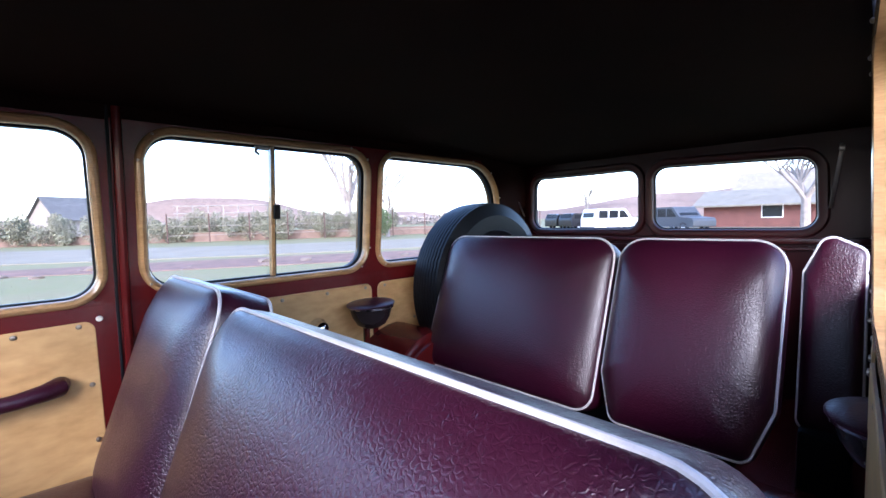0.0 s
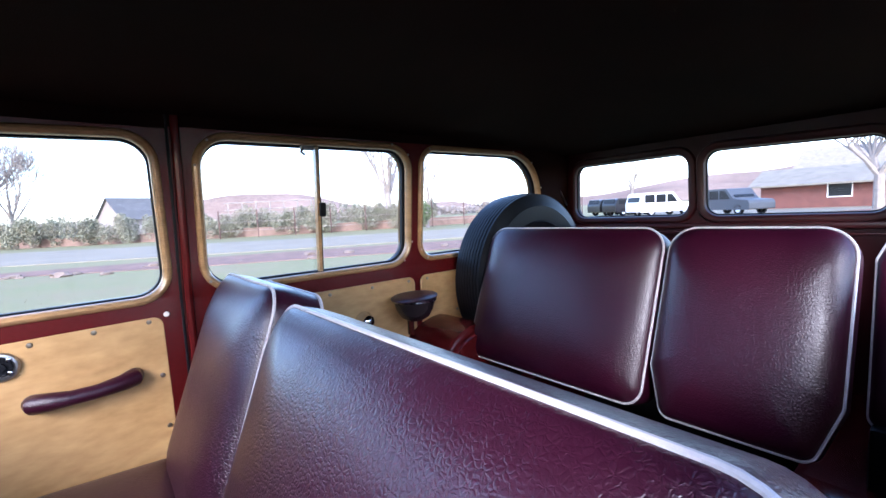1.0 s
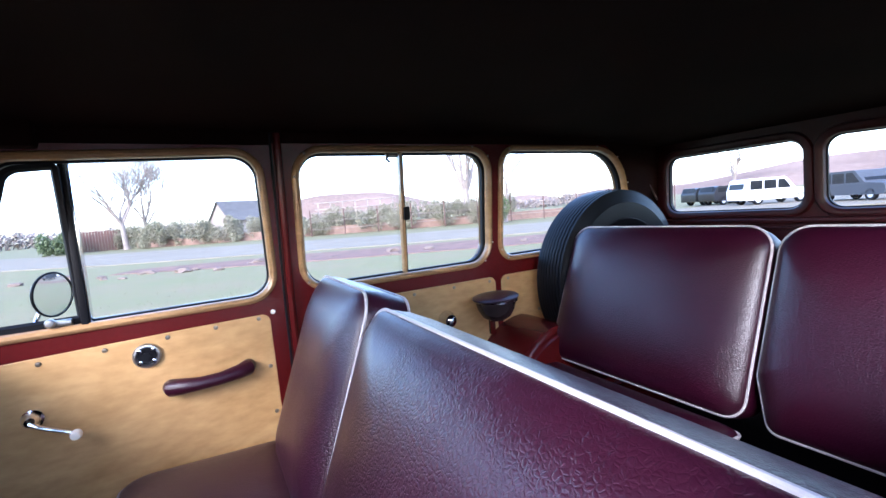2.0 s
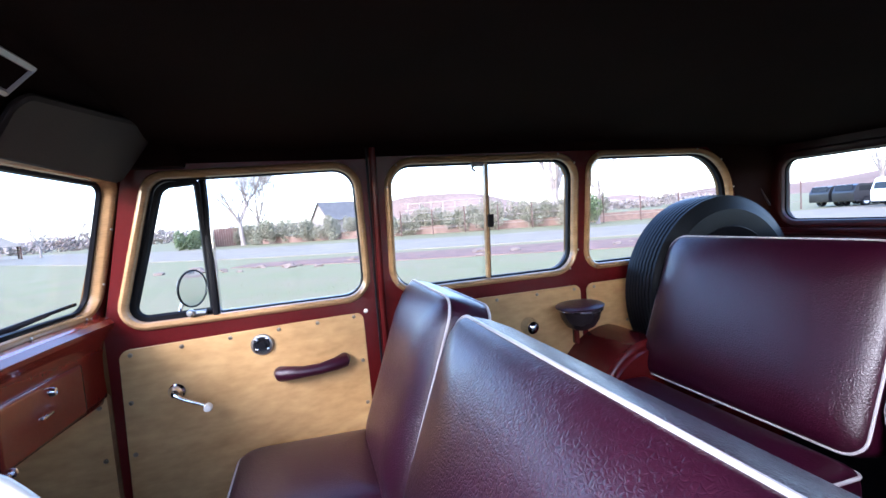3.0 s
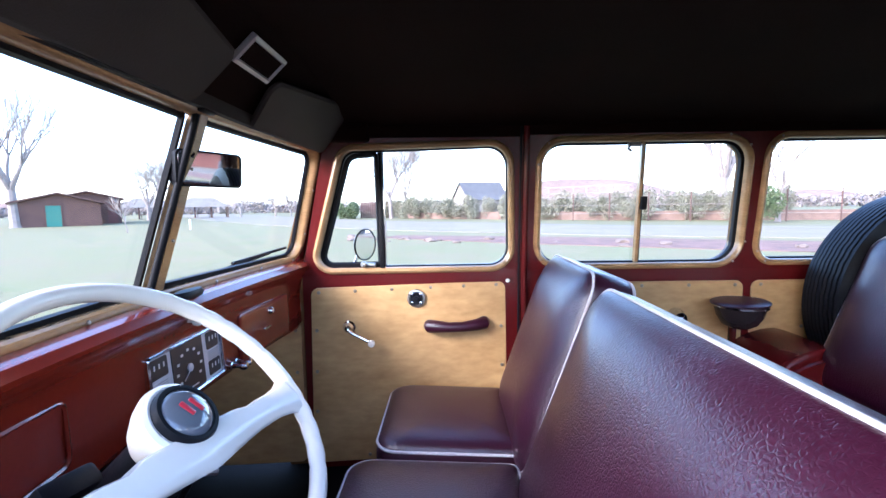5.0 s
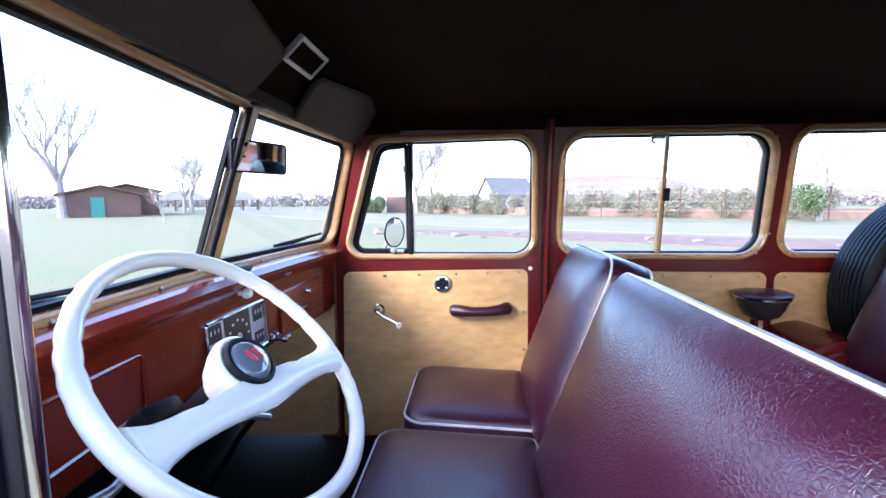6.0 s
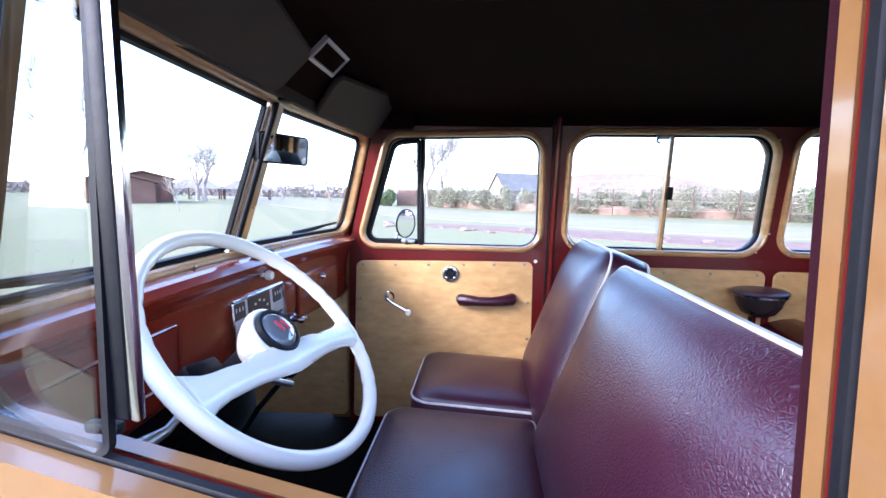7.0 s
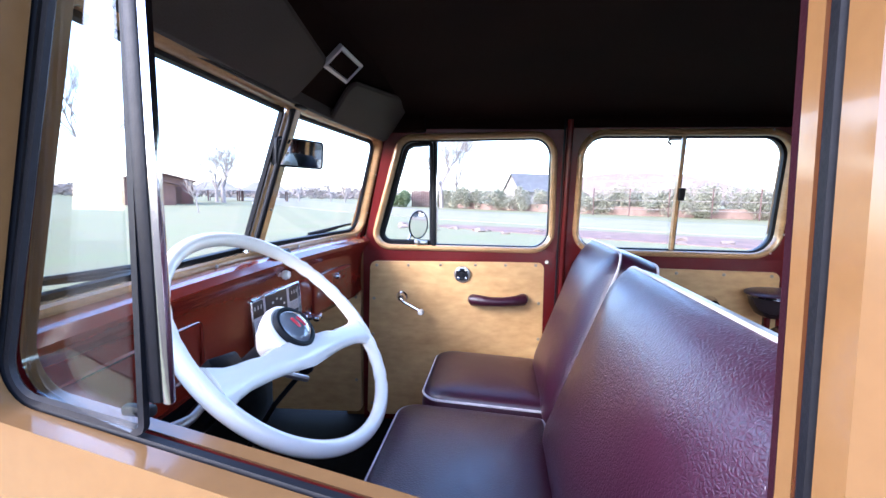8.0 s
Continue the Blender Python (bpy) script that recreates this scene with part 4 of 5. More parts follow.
SB = back_place(1.30, 0.80, 1.38, 1.29)
lp = dense(rpoly([(-0.695, 0.0), (-0.575, 0.0), (-0.575, 0.40), (-0.615, 0.50), (-0.69, 0.46)], 0.025))
bm = B()
pad(bm, lp, SB, 0.12, 0.02)
bk = part("backrest", bm, "leather", side_seat)
bm = B()
tube(bm, [SB(*q, 0) for q in lp], 0.0042, closed=True)
part("piping", bm, "piping", bk, "white piping")
bm = B()
box(bm, (1.33, -0.63, 0.62), (0.14, 0.10, 0.38), 0.01)
part("support", bm, "black", side_seat)

# ---------------------------------------------------------------- spare tyre
TC = Vector((1.432, 0.575, 1.052))
TR, TW = 0.372, 0.088
tyre = thing("spare_tyre", TC - Vector((0, 0, TR)), "black spare tyre with grooved tread standing upright", "tyre")
TM = facing(TC, (0, -1, 0))
bm = B()
prof = [(0.205, -0.062), (0.235, -0.082), (0.29, -TW), (0.335, -0.082), (0.356, -0.070)]
for k in range(9):
    a = -0.070 + k * 0.0158
    prof += [(TR - 0.005 * (abs(k - 4) / 4) ** 2, a), (TR - 0.005 * (abs(k - 4) / 4) ** 2, a + 0.0110), (TR - 0.011, a + 0.0122), (TR - 0.011, a + 0.0148)]
prof = prof[:-2] + [(0.356, 0.070), (0.335, 0.082), (0.318, 0.085), (0.314, 0.088), (0.305, 0.088), (0.29, TW), (0.250, 0.086), (0.246, 0.090), (0.236, 0.086), (0.205, 0.062), (0.195, 0.0), (0.205, -0.062)]
seg, rows = 168, []
for r, h in prof:
    zig = 0.0012 if r > TR - 0.014 and abs(h) < 0.062 else 0.0
    rows.append([bm.verts.new(TM @ Vector((r * math.cos(2 * math.pi * j / seg), r * math.sin(2 * math.pi * j / seg), h + zig * (1, 0, -1, 0)[j % 4]))) for j in range(seg)])
for a, b in zip(rows, rows[1:]):
    for j in range(seg):
        bm.faces.new((a[j - 1], a[j], b[j], b[j - 1]))
part("rubber", bm, "tyre", tyre, sharp=0.5)
bm = B()
lathe(bm, [(0.204, -0.064), (0.212, -0.075), (0.20, -0.06), (0.17, -0.03), (0.16, 0.02), (0.11, 0.025), (0.0, 0.02)], TM, 48)
lathe(bm, [(0.204, 0.064), (0.214, 0.076), (0.20, 0.055), (0.175, 0.03), (0.165, 0.02)], TM, 48)
part("rim", bm, "black", tyre, "dark steel rim")

# ---------------------------------------------------------------- ashtray bowls on the side walls
def bowl(side, x, z):
    P = side_place(side)
    t = thing("ash_bowl", (x, side * 0.68, z - 0.10), "half-round dark metal bowl with a padded burgundy lid", "ash bowl", "ash bowls")
    c = Vector((x, side * (0.615 if side > 0 else 0.740), z))
    bm = B()
    lathe(bm, [(0.0, -0.078), (0.03, -0.074), (0.054, -0.060), (0.071, -0.032), (0.080, 0.0), (0.076, 0.0), (0.0, -0.01)], Matrix.Translation(c) @ Matrix.Diagonal((1, 0.95, 1, 1)), 28)
    part("bowl", bm, "bowl_metal", t, "dark glossy metal bowl")
    bm = B()
    lathe(bm, [(0.079, 0.0), (0.085, 0.002), (0.086, 0.009), (0.080, 0.012)], Matrix.Translation(c), 32)
    part("rim_band", bm, "chrome", t, "bright metal rim band")
    bm = B()
    lathe(bm, [(0.0, 0.008), (0.084, 0.010), (0.089, 0.013), (0.089, 0.017), (0.084, 0.020), (0.05, 0.022), (0, 0.023)], Matrix.Translation(c) @ Matrix.Rotation(radians(-3), 4, "Y"), 32)
    part("lid", bm, "leather", t, "padded burgundy lid")
    bm = B()
    box(bm, (x + 0.03, side * (0.695 if side > 0 else 0.735), z - 0.075), (0.016, 0.03, 0.16), 0.004)
    part("bracket", bm, "burgundy", t)


bowl(1, 0.832, 1.032)
bowl(-1, 0.93, 0.985)
# chrome rear crank on the plywood behind the front seat
bm = B()
lathe(bm, [(0.034, 0), (0.034, 0.006), (0.026, 0.022), (0.024, 0.04), (0.014, 0.05), (0, 0.052)], facing(side_place(1)(0.66, 0.975, -0.0055), (0, -1, 0)), 24)
tagged(part("round_handle", bm, "chrome"), "round chrome handle on the plywood side panel", "handle")


# ---------------------------------------------------------------- outside: ground, road, plants, buildings
OUT = {
    "grass": mat("winter_grass", (0.125, 0.132, 0.062), 0.95, vary=0.5, scale=0.5, fine=6, bump=0.6, tint=(0.21, 0.168, 0.104), spec=0.1),
    "road": mat("pale_asphalt", (0.215, 0.18, 0.13), 0.9, vary=0.2, scale=0.5, fine=20, bump=0.2, spec=0.2),
    "dirt": mat("red_dirt", (0.20, 0.115, 0.09), 0.95, vary=0.5, scale=1.6, fine=14, bump=0.6, tint=(0.10, 0.075, 0.06), spec=0.1),
    "earth": mat("dry_brown_earth", (0.085, 0.066, 0.044), 0.95, vary=0.5, scale=2.2, fine=16, bump=0.6, tint=(0.045, 0.035, 0.024), spec=0.1),
    "stone": mat("pink_sandstone", (0.17, 0.125, 0.10), 0.9, vary=0.3, scale=2, fine=14, bump=0.5),
    "brick": mat("red_brick_wall", (0.18, 0.115, 0.088), 0.9, vary=0.4, scale=2, fine=20, bump=0.3),
    "hill": mat("red_hill", (0.23, 0.165, 0.135), 0.95, vary=0.3, scale=0.02, fine=0.3, bump=0.0, spec=0.0),
    "bark": mat("pale_bark", (0.25, 0.21, 0.185), 0.9, vary=0.35, scale=3, fine=30, bump=0.4),
    "leaf": mat("dull_hedge_leaf", (0.135, 0.145, 0.090), 0.8, vary=0.45, scale=1.2, fine=9, bump=0.0, tint=(0.21, 0.175, 0.13)),
    "plank": mat("brown_siding", (0.095, 0.050, 0.040), 0.85, vary=0.3, scale=1.5, fine=20, bump=0.3),
    "evergreen": mat("evergreen_leaf", (0.050, 0.085, 0.030), 0.7, vary=0.4, scale=1.5, fine=9, bump=0.0, tint=(0.10, 0.11, 0.05)),
    "plank_red": mat("red_siding", (0.13, 0.05, 0.04), 0.85, vary=0.3, scale=1.5, fine=20, bump=0.3),
    "roof": mat("grey_shingle", (0.19, 0.165, 0.13), 0.85, vary=0.3, scale=1.5, fine=18, bump=0.3),
    "roof_dark": mat("dark_grey_shingle", (0.105, 0.098, 0.095), 0.85, vary=0.3, scale=1.5, fine=18, bump=0.3),
    "green_door": mat("green_door_paint", (0.03, 0.16, 0.12), 0.5, vary=0.15, bump=0.05),
    "car_white": mat("white_car_paint", (0.75, 0.75, 0.76), 0.25, vary=0.05, bump=0, coat=0.5),
    "car_grey": mat("grey_car_paint", (0.060, 0.066, 0.078), 0.45, vary=0.08, bump=0, spec=0.2),
    "car_dark": mat("dark_car_paint", (0.010, 0.010, 0.012), 0.3, vary=0.08, bump=0, coat=0.5),
    "car_glass": mat("dark_car_glass", (0.012, 0.013, 0.015), 0.25, vary=0.1, bump=0, spec=0.2),
}
M.update(OUT)

bm = B()
N = 60
xs = [math.copysign(abs(t) ** 2.2 * 900, t) for t in [2 * i / N - 1 for i in range(N + 1)]]
gv = [[bm.verts.new((x, y, 0.0)) for x in xs] for y in xs]
for i in range(N):
    for j in range(N):
        bm.faces.new((gv[i][j], gv[i][j + 1], gv[i + 1][j + 1], gv[i + 1][j]))
tagged(part("ground", bm, "grass"), "pale green and straw-coloured winter grass", "lawn", kind="structure")


def ribbon(name, line, width, z, material, label, cat):
    bm = B()
    a, b = [], []
    for i in range(len(line)):
        p, q = Vector(line[max(0, i - 1)]), Vector(line[min(len(line) - 1, i + 1)])
        d = (q - p).normalized()
        nn = Vector((-d.y, d.x))
        c = Vector(line[i])
        w = width[i] if isinstance(width, list) else width
        a.append(bm.verts.new((*(c + nn * w / 2), z)))
        b.append(bm.verts.new((*(c - nn * w / 2), z)))
    for i in range(len(line) - 1):
        bm.faces.new((a[i], a[i + 1], b[i + 1], b[i]))
    ext = bmesh.ops.extrude_face_region(bm, geom=list(bm.faces))
    bmesh.ops.translate(bm, vec=(0, 0, -0.2), verts=[v for v in ext["geom"] if isinstance(v, bmesh.types.BMVert)])
    return tagged(part(name, bm, material), label, cat, kind="structure")


ribbon("road", [(90, 8), (60, 10), (38, 13), (22, 17), (9, 22.5), (0, 29), (-12, 40), (-26, 58), (-45, 86), (-80, 130)], [30, 26, 16, 10, 9.5, 11, 11, 12, 14, 16], 0.03, "road", "pale grey asphalt road past the lawn", "road")
ribbon("dirt_strip", [(40, 3), (22, 8), (10, 13), (3, 16.5), (-3, 19.5)], [3, 3, 4, 3.5, 1.5], 0.02, "dirt", "strip of reddish gravel beside the road", "gravel strip")


ribbon("bare_earth", [(-22, -9), (-8, -8.2), (6, -8), (20, -9)], [8, 12, 12, 8], 0.012, "earth", "dry brown earth and thin grass beside the wagon", "bare earth")


def rock(bm, c, r, rng):
    s = bmesh.ops.create_icosphere(bm, subdivisions=2, radius=r)
    for v in s["verts"]:
        v.co = Vector((v.co.x * 1.3, v.co.y, v.co.z * 0.6)) * (1 + 0.6 * noise.noise(v.co * 2.3 / r + Vector((rng.random() * 0.01, c[0], c[1]))))
        v.co += Vector(c)


rng = random.Random(4)
for k in range(44):
    t = rng.random()
    x = -6 + 26 * t
    y = 16.5 - 0.42 * x + rng.uniform(-1.2, 1.2)
    r = rng.uniform(0.06, 0.22)
    bm = B()
    rock(bm, (x, y, r * 0.2), r, rng)
    tagged(part("rock", bm, "stone"), "pinkish sandstone rock on the gravel", "rock", "rocks by the road")


def leaf_cloud(bm, pts, size, rng):
    for p in pts:
        a = Vector((rng.gauss(0, 1), rng.gauss(0, 1), rng.gauss(0, 1))).normalized()
        b = a.orthogonal().normalized()
        s = size * rng.uniform(0.5, 1.3)
        c = a.cross(b)
        q = [p + b * s, p + c * s * 0.5, p - b * s, p - c * s * 0.5]
        bm.faces.new([bm.verts.new(v) for v in q])


def shrub(name, c, size, label, count, rng, material="leaf", leaf=0.16):
    pts = []
    lumps = [Vector((rng.uniform(-0.8, 0.8) * size[0] / 2, rng.uniform(-0.8, 0.8) * size[1] / 2, rng.uniform(0.25, 0.75) * size[2])) for _ in range(max(5, int(size[0] * 3.5)))]
    for k in range(count):
        l = rng.choice(lumps)
        d = Vector((rng.gauss(0, 1), rng.gauss(0, 1), rng.gauss(0, 1))).normalized() * rng.uniform(0.6, 1.0)
        p = l + Vector((d.x * 0.55, d.y * size[1] * 0.35, d.z * size[2] * 0.35))
        p.z = max(0.03, min(size[2] * 1.08, p.z))
        pts.append(Vector(c) + p)
    bm = B()
    leaf_cloud(bm, pts, leaf, rng)
    t = thing(name, c, label, "hedge" if "hedge" in name else "bush")
    part("foliage", bm, material, t)
    return t


def grow(bm, p, d, length, r, depth, rng, spread=0.55):
    pts, rad = [p.copy()], [r]
    q = p.copy()
    for k in range(4):
        d = (d + Vector((rng.gauss(0, 0.10), rng.gauss(0, 0.10), 0.03 + rng.gauss(0, 0.06)))).normalized()
        q = q + d * length / 4
        pts.append(q.copy())
        rad.append(max(0.015, r * (1 - 0.45 * (k + 1) / 4)))
    tube(bm, pts, rad, seg=7 if depth > 3 else (5 if depth > 1 else 3))
    if depth <= 0:
        return
    for k in range(rng.choice((3, 3, 4)) if depth > 1 else 3):
        i = rng.choice((2, 3, 4, 4))
        nd = (d + Vector((rng.gauss(0, spread), rng.gauss(0, spread), rng.uniform(-0.1, 0.5)))).normalized()
        grow(bm, pts[i], nd, length * rng.uniform(0.6, 0.85), rad[i] * 0.72, depth - 1, rng, spread)


def bare_tree(c, height, seed, label, depth=5, trunk=0.22, spread=0.55):
    rng = random.Random(seed)
    t = thing("bare_tree", c, label, "tree", "bare trees")
    bm = B()
    base = Vector(c)
    top = base + Vector((rng.uniform(-0.2, 0.2), 0, height * 0.28))
    tube(bm, [base - Vector((0, 0, 0.1)), base + Vector((0, 0, 0.3)), base.lerp(top, 0.6), top], [trunk * 1.5, trunk * 1.1, trunk, trunk * 0.9], seg=9)
    part("trunk", bm, "bark", t)
    bm = B()
    for k in range(6):
        a = rng.uniform(0, 6.28)
        grow(bm, top - Vector((0, 0, rng.uniform(0, height * 0.05))), Vector((0.5 * math.cos(a), 0.5 * math.sin(a), 1)).normalized(), height * 0.30, trunk * 0.6, depth - 1, rng, spread)
    part("branches", bm, "bark", t)
    return t


def house(name, c, size, roof_h, turn, wall_mat, roof_mat, label, openings=(), eave=0.4):
    """A gabled house: c is the middle of its ground plan, the ridge along local x."""
    L, W, H = size
    m = Matrix.Translation(c) @ Matrix.Rotation(radians(turn), 4, "Z")
    t = thing(name, c, label, "building")
    bm = B()
    sec = [(-W / 2, 0), (W / 2, 0), (W / 2, H), (0, H + roof_h), (-W / 2, H)]
    sheet(bm, sec, [], lambda u, v, h: m @ Vector((h, u, v)), -L / 2, L / 2)
    wl = part("wall", bm, wall_mat, t, sharp=0.2)
    for s in (1, -1):
        bm = B()
        k = roof_h / (W / 2)
        sheet(bm, [(0, H + roof_h + 0.05), (s * (W / 2 + eave), H - eave * k + 0.05), (s * (W / 2 + eave), H - eave * k + 0.2), (0, H + roof_h + 0.2)], [],
              lambda u, v, h: m @ Vector((h, u, v)), -L / 2 - eave, L / 2 + eave)
        part("roof", bm, roof_mat, t, sharp=0.2)
    for kind, face, a, z, w, h, mt in openings:
        bm = B()
        o = W / 2 if face in "+-" else L / 2
        s = 1 if face in "+e" else -1
        f = (lambda u, v, d: m @ Vector((u, s * (o + d), v))) if face in "+-" else (lambda u, v, d: m @ Vector((s * (o + d), u, v)))
        lp = [(a - w / 2, z), (a + w / 2, z), (a + w / 2, z + h), (a - w / 2, z + h)]
        sheet(bm, lp, [], f, -0.05, 0.03)
        pr = part(kind, bm, mt, t, sharp=0.2)
        bm = B()
        sweep_ring(bm, lp, [(0, 0.0), (0, 0.06), (0.1, 0.06), (0.1, 0.0)], f)
        part("frame", bm, "white" if kind == "window" else wall_mat, pr, sharp=0.2)
    return t


def parked_car(c, turn, paint, label, L=4.9, W=1.9, H=1.75):
    m = Matrix.Translation(c) @ Matrix.Rotation(radians(turn), 4, "Z")
    t = thing("parked_car", c, label, "car", "parked cars")
    body = rpoly([(-L / 2, 0.35), (L / 2, 0.35), (L / 2, 0.8), (L * 0.47, 1.0), (L * 0.24, 1.08), (L * 0.10, H), (-L * 0.44, H), (-L / 2, 1.05)], [0.1, 0.12, 0.12, 0.15, 0.2, 0.25, 0.25, 0.2], n=4)
    bm = B()
    sheet(bm, body, [], lambda u, v, h: m @ Vector((u, h, v)), -W / 2, W / 2)
    es = [e for e in bm.edges if len(e.link_faces) == 2 and e.calc_face_angle(0) > 1.2]
    bmesh.ops.bevel(bm, geom=es, offset=0.10, segments=2, affect="EDGES")
    part("body", bm, paint, t)
    for s in (1, -1):
        for a, b in ((-L * 0.42, -L * 0.24), (-L * 0.22, -L * 0.04), (-L * 0.02, L * 0.12)):
            bm = B()
            top_b = min(b, L * 0.075) if b > 0 else b
            lp = rpoly([(a, 1.10), (b + (0.06 * L if b > 0 else 0), 1.10), (top_b, H - 0.14), (a + 0.03, H - 0.14)], 0.05)
            sheet(bm, lp, [], lambda u, v, h: m @ Vector((u, s * h, v)), W / 2 - 0.02, W / 2 + 0.006)
            part("window", bm, "car_glass", t)
        for x in (-L * 0.30, L * 0.31):
            wmm = facing(m @ Vector((x, s * (W / 2 - 0.1), 0.36)), m.to_3x3() @ Vector((0, s, 0)))
            bm = B()
            lathe(bm, [(0.20, 0.09), (0.24, 0.10), (0.34, 0.10), (0.36, 0.06), (0.36, -0.10), (0.2, -0.10)], wmm, 24)
            wh = part("wheel", bm, "tyre", t)
            bm = B()
            lathe(bm, [(0.225, 0.085), (0.20, 0.07), (0.07, 0.08), (0.0, 0.09)], wmm, 20)
            part("rim", bm, "silver", wh)
    for s, nm, mt in ((1, "windscreen", "car_glass"), (-1, "rear_window", "car_glass")):
        bm = B()
        if s > 0:
            box(bm, m @ Vector((L * 0.175, 0, 1.42)), (0.02, W * 0.8, 0.62), 0.0, m.to_3x3().to_4x4() @ Matrix.Rotation(radians(-45), 4, "Y"))
        else:
            box(bm, m @ Vector((-L * 0.483, 0, 1.38)), (0.02, W * 0.78, 0.42), 0.0, m.to_3x3().to_4x4() @ Matrix.Rotation(radians(12), 4, "Y"))
        part(nm, bm, mt, t)
    return t


# in front: shed with a green door, trees and a pavilion
house("shed", (-39.8, 42.9, 0), (8, 6.3, 2.2), 0.85, 132, "plank", "plank", "low brown wooden shed with a green door",
      [("door", "w", 0.4, 0, 1.1, 2.0, "green_door")])
house("shed", (-42.8, 50.0, 0), (8, 6.0, 2.75), 0.75, 130, "plank", "plank", "second brown wooden shed behind the first", [("door", "w", -2.2, 0, 0.9, 2.0, "plank_red")])


def pavilion(c, turn, L, W, eave, top):
    """An open picnic shelter: a hipped roof on posts, with a table under it."""
    m = Matrix.Translation(c) @ Matrix.Rotation(radians(turn), 4, "Z")
    t = thing("pavilion", c, "open picnic pavilion with a pale grey hipped roof", "pavilion", "pavilions")
    bm = B()
    low = [bm.verts.new(m @ Vector((x, y, eave))) for x, y in ((-L / 2, -W / 2), (L / 2, -W / 2), (L / 2, W / 2), (-L / 2, W / 2))]
    r = [bm.verts.new(m @ Vector((x, 0, top))) for x in (-L * 0.22, L * 0.22)]
    for f in ((low[0], low[1], r[1], r[0]), (low[2], low[3], r[0], r[1]), (low[1], low[2], r[1]), (low[3], low[0], r[0]), (low[3], low[2], low[1], low[0])):
        bm.faces.new(f)
    part("roof", bm, "roof", t, sharp=0.1)
    for x in (-L * 0.45, -L * 0.15, L * 0.15, L * 0.45):
        for y in (-W * 0.42, W * 0.42):
            bm = B()
            box(bm, m @ Vector((x, y, eave / 2)), (0.22, 0.22, eave), 0.01, m.to_3x3().to_4x4())
            part("post", bm, "plank", t)
    bm = B()
    box(bm, m @ Vector((0, 0, 0.74)), (2.4, 0.9, 0.08), 0.01, m.to_3x3().to_4x4())
    for x in (-0.9, 0.9):
        box(bm, m @ Vector((x, 0, 0.35)), (0.1, 0.7, 0.7), 0.01, m.to_3x3().to_4x4())
    part("table", bm, "plank", t)


pavilion((-44.4, 77, 0), 30, 8.6, 6.5, 1.9, 3.6)
pavilion((-51.0, 72, 0), 36, 8.2, 6.5, 1.9, 3.5)
bm = B()
box(bm, (-18.7, 30, 0.35), (0.09, 0.09, 0.7), 0.01)
box(bm, (-18.7, 30, 0.71), (0.12, 0.12, 0.03), 0.008)
tagged(part("marker_post", bm, "white"), "short white marker post in the lawn", "post")
bare_tree((-20.6, 26.4, 0), 2.6, 51, "thin bare sapling in the lawn", 3, 0.035, 0.35)
bare_tree((-39.5, 38, 0), 13, 3, "tall bare tree on the lawn near the shed", 5, 0.36, 0.33)
bare_tree((-40, 58, 0), 9.0, 8, "wide dense bare tree behind the lawn", 5, 0.26, 0.8)
bare_tree((-42.5, 60, 0), 8.0, 9, "wide dense bare tree behind the lawn", 5, 0.24, 0.8)
bare_tree((-37, 75.8, 0), 5.5, 11, "small far bare tree by the road", 4, 0.14)
bare_tree((-31.7, 78, 0), 6, 12, "small far bare tree by the road", 4, 0.14)
bare_tree((-29.2, 79, 0), 5, 14, "small far bare tree by the road", 4, 0.12)
bare_tree((-60, 40, 0), 12, 15, "bare tree beyond the shed", 5, 0.3, 0.5)
# across the road
bare_tree((-7.2, 52.7, 0), 9.5, 21, "bare white-barked tree before the fence", 5, 0.24, 0.42)
bare_tree((-5.6, 53.2, 0), 9.0, 23, "bare slim tree before the fence", 5, 0.17, 0.4)
bare_tree((22.2, 34.8, 0), 12, 25, "large bare forked tree across the road", 5, 0.34, 0.4)
bare_tree((22.5, 29.2, 0), 7, 27, "bare tree by the fence", 4, 0.14, 0.6)
plank_fence = thing("plank_fence", (-9.6, 55.6, 0), "weathered brown plank fence beside the evergreen bush", "fence")
rng = random.Random(17)
for k in range(16):
    bm = B()
    box(bm, (-11.4 + 0.24 * k, 55.2 + 0.04 * k, 1.05 + rng.uniform(-0.04, 0.04)), (0.22, 0.04, 2.1), 0.01)
    part("plank", bm, "plank", plank_fence)
for z in (0.5, 1.7):
    bm = B()
    box(bm, (-9.6, 55.55, z), (3.8, 0.05, 0.1), 0.01, Matrix.Rotation(math.atan2(0.04, 0.24), 4, "Z"))
    part("rail", bm, "plank", plank_fence)
pergola = thing("pergola", (15, 47.6, 0), "thin grey timber pergola behind the hedge", "pergola")
for k in range(7):
    x, y = 11.5 + 7.4 * k / 6, 49.9 - 4.5 * k / 6
    bm = B()
    box(bm, (x, y, 1.7), (0.12, 0.12, 3.4), 0.01)
    part("post", bm, "bark", pergola)
for z in (3.35, 2.6):
    bm = B()
    tube(bm, [(11.2, 50.1, z), (19.2, 45.2, z)], 0.07, seg=6)
    part("beam", bm, "bark", pergola)
rng = random.Random(9)
shrub("bush", (-12.6, 53.5, 0), (3.2, 3, 2.3), "rounded dark green evergreen bush", 4200, rng, material="evergreen", leaf=0.12)
shrub("bush", (20.6, 27.6, 0), (1.8, 1.4, 2.5), "tall leafy green bush by the fence", 2200, rng, material="evergreen", leaf=0.09)
hedge_line = [(-6.2, 55.4), (-4.5, 52.2), (-3.5, 48.6), (0.5, 46.4), (4, 44.0), (7.4, 41.4), (10.6, 38.9), (13.8, 36.6), (17.2, 34.6), (20.6, 33.2), (24, 32)]
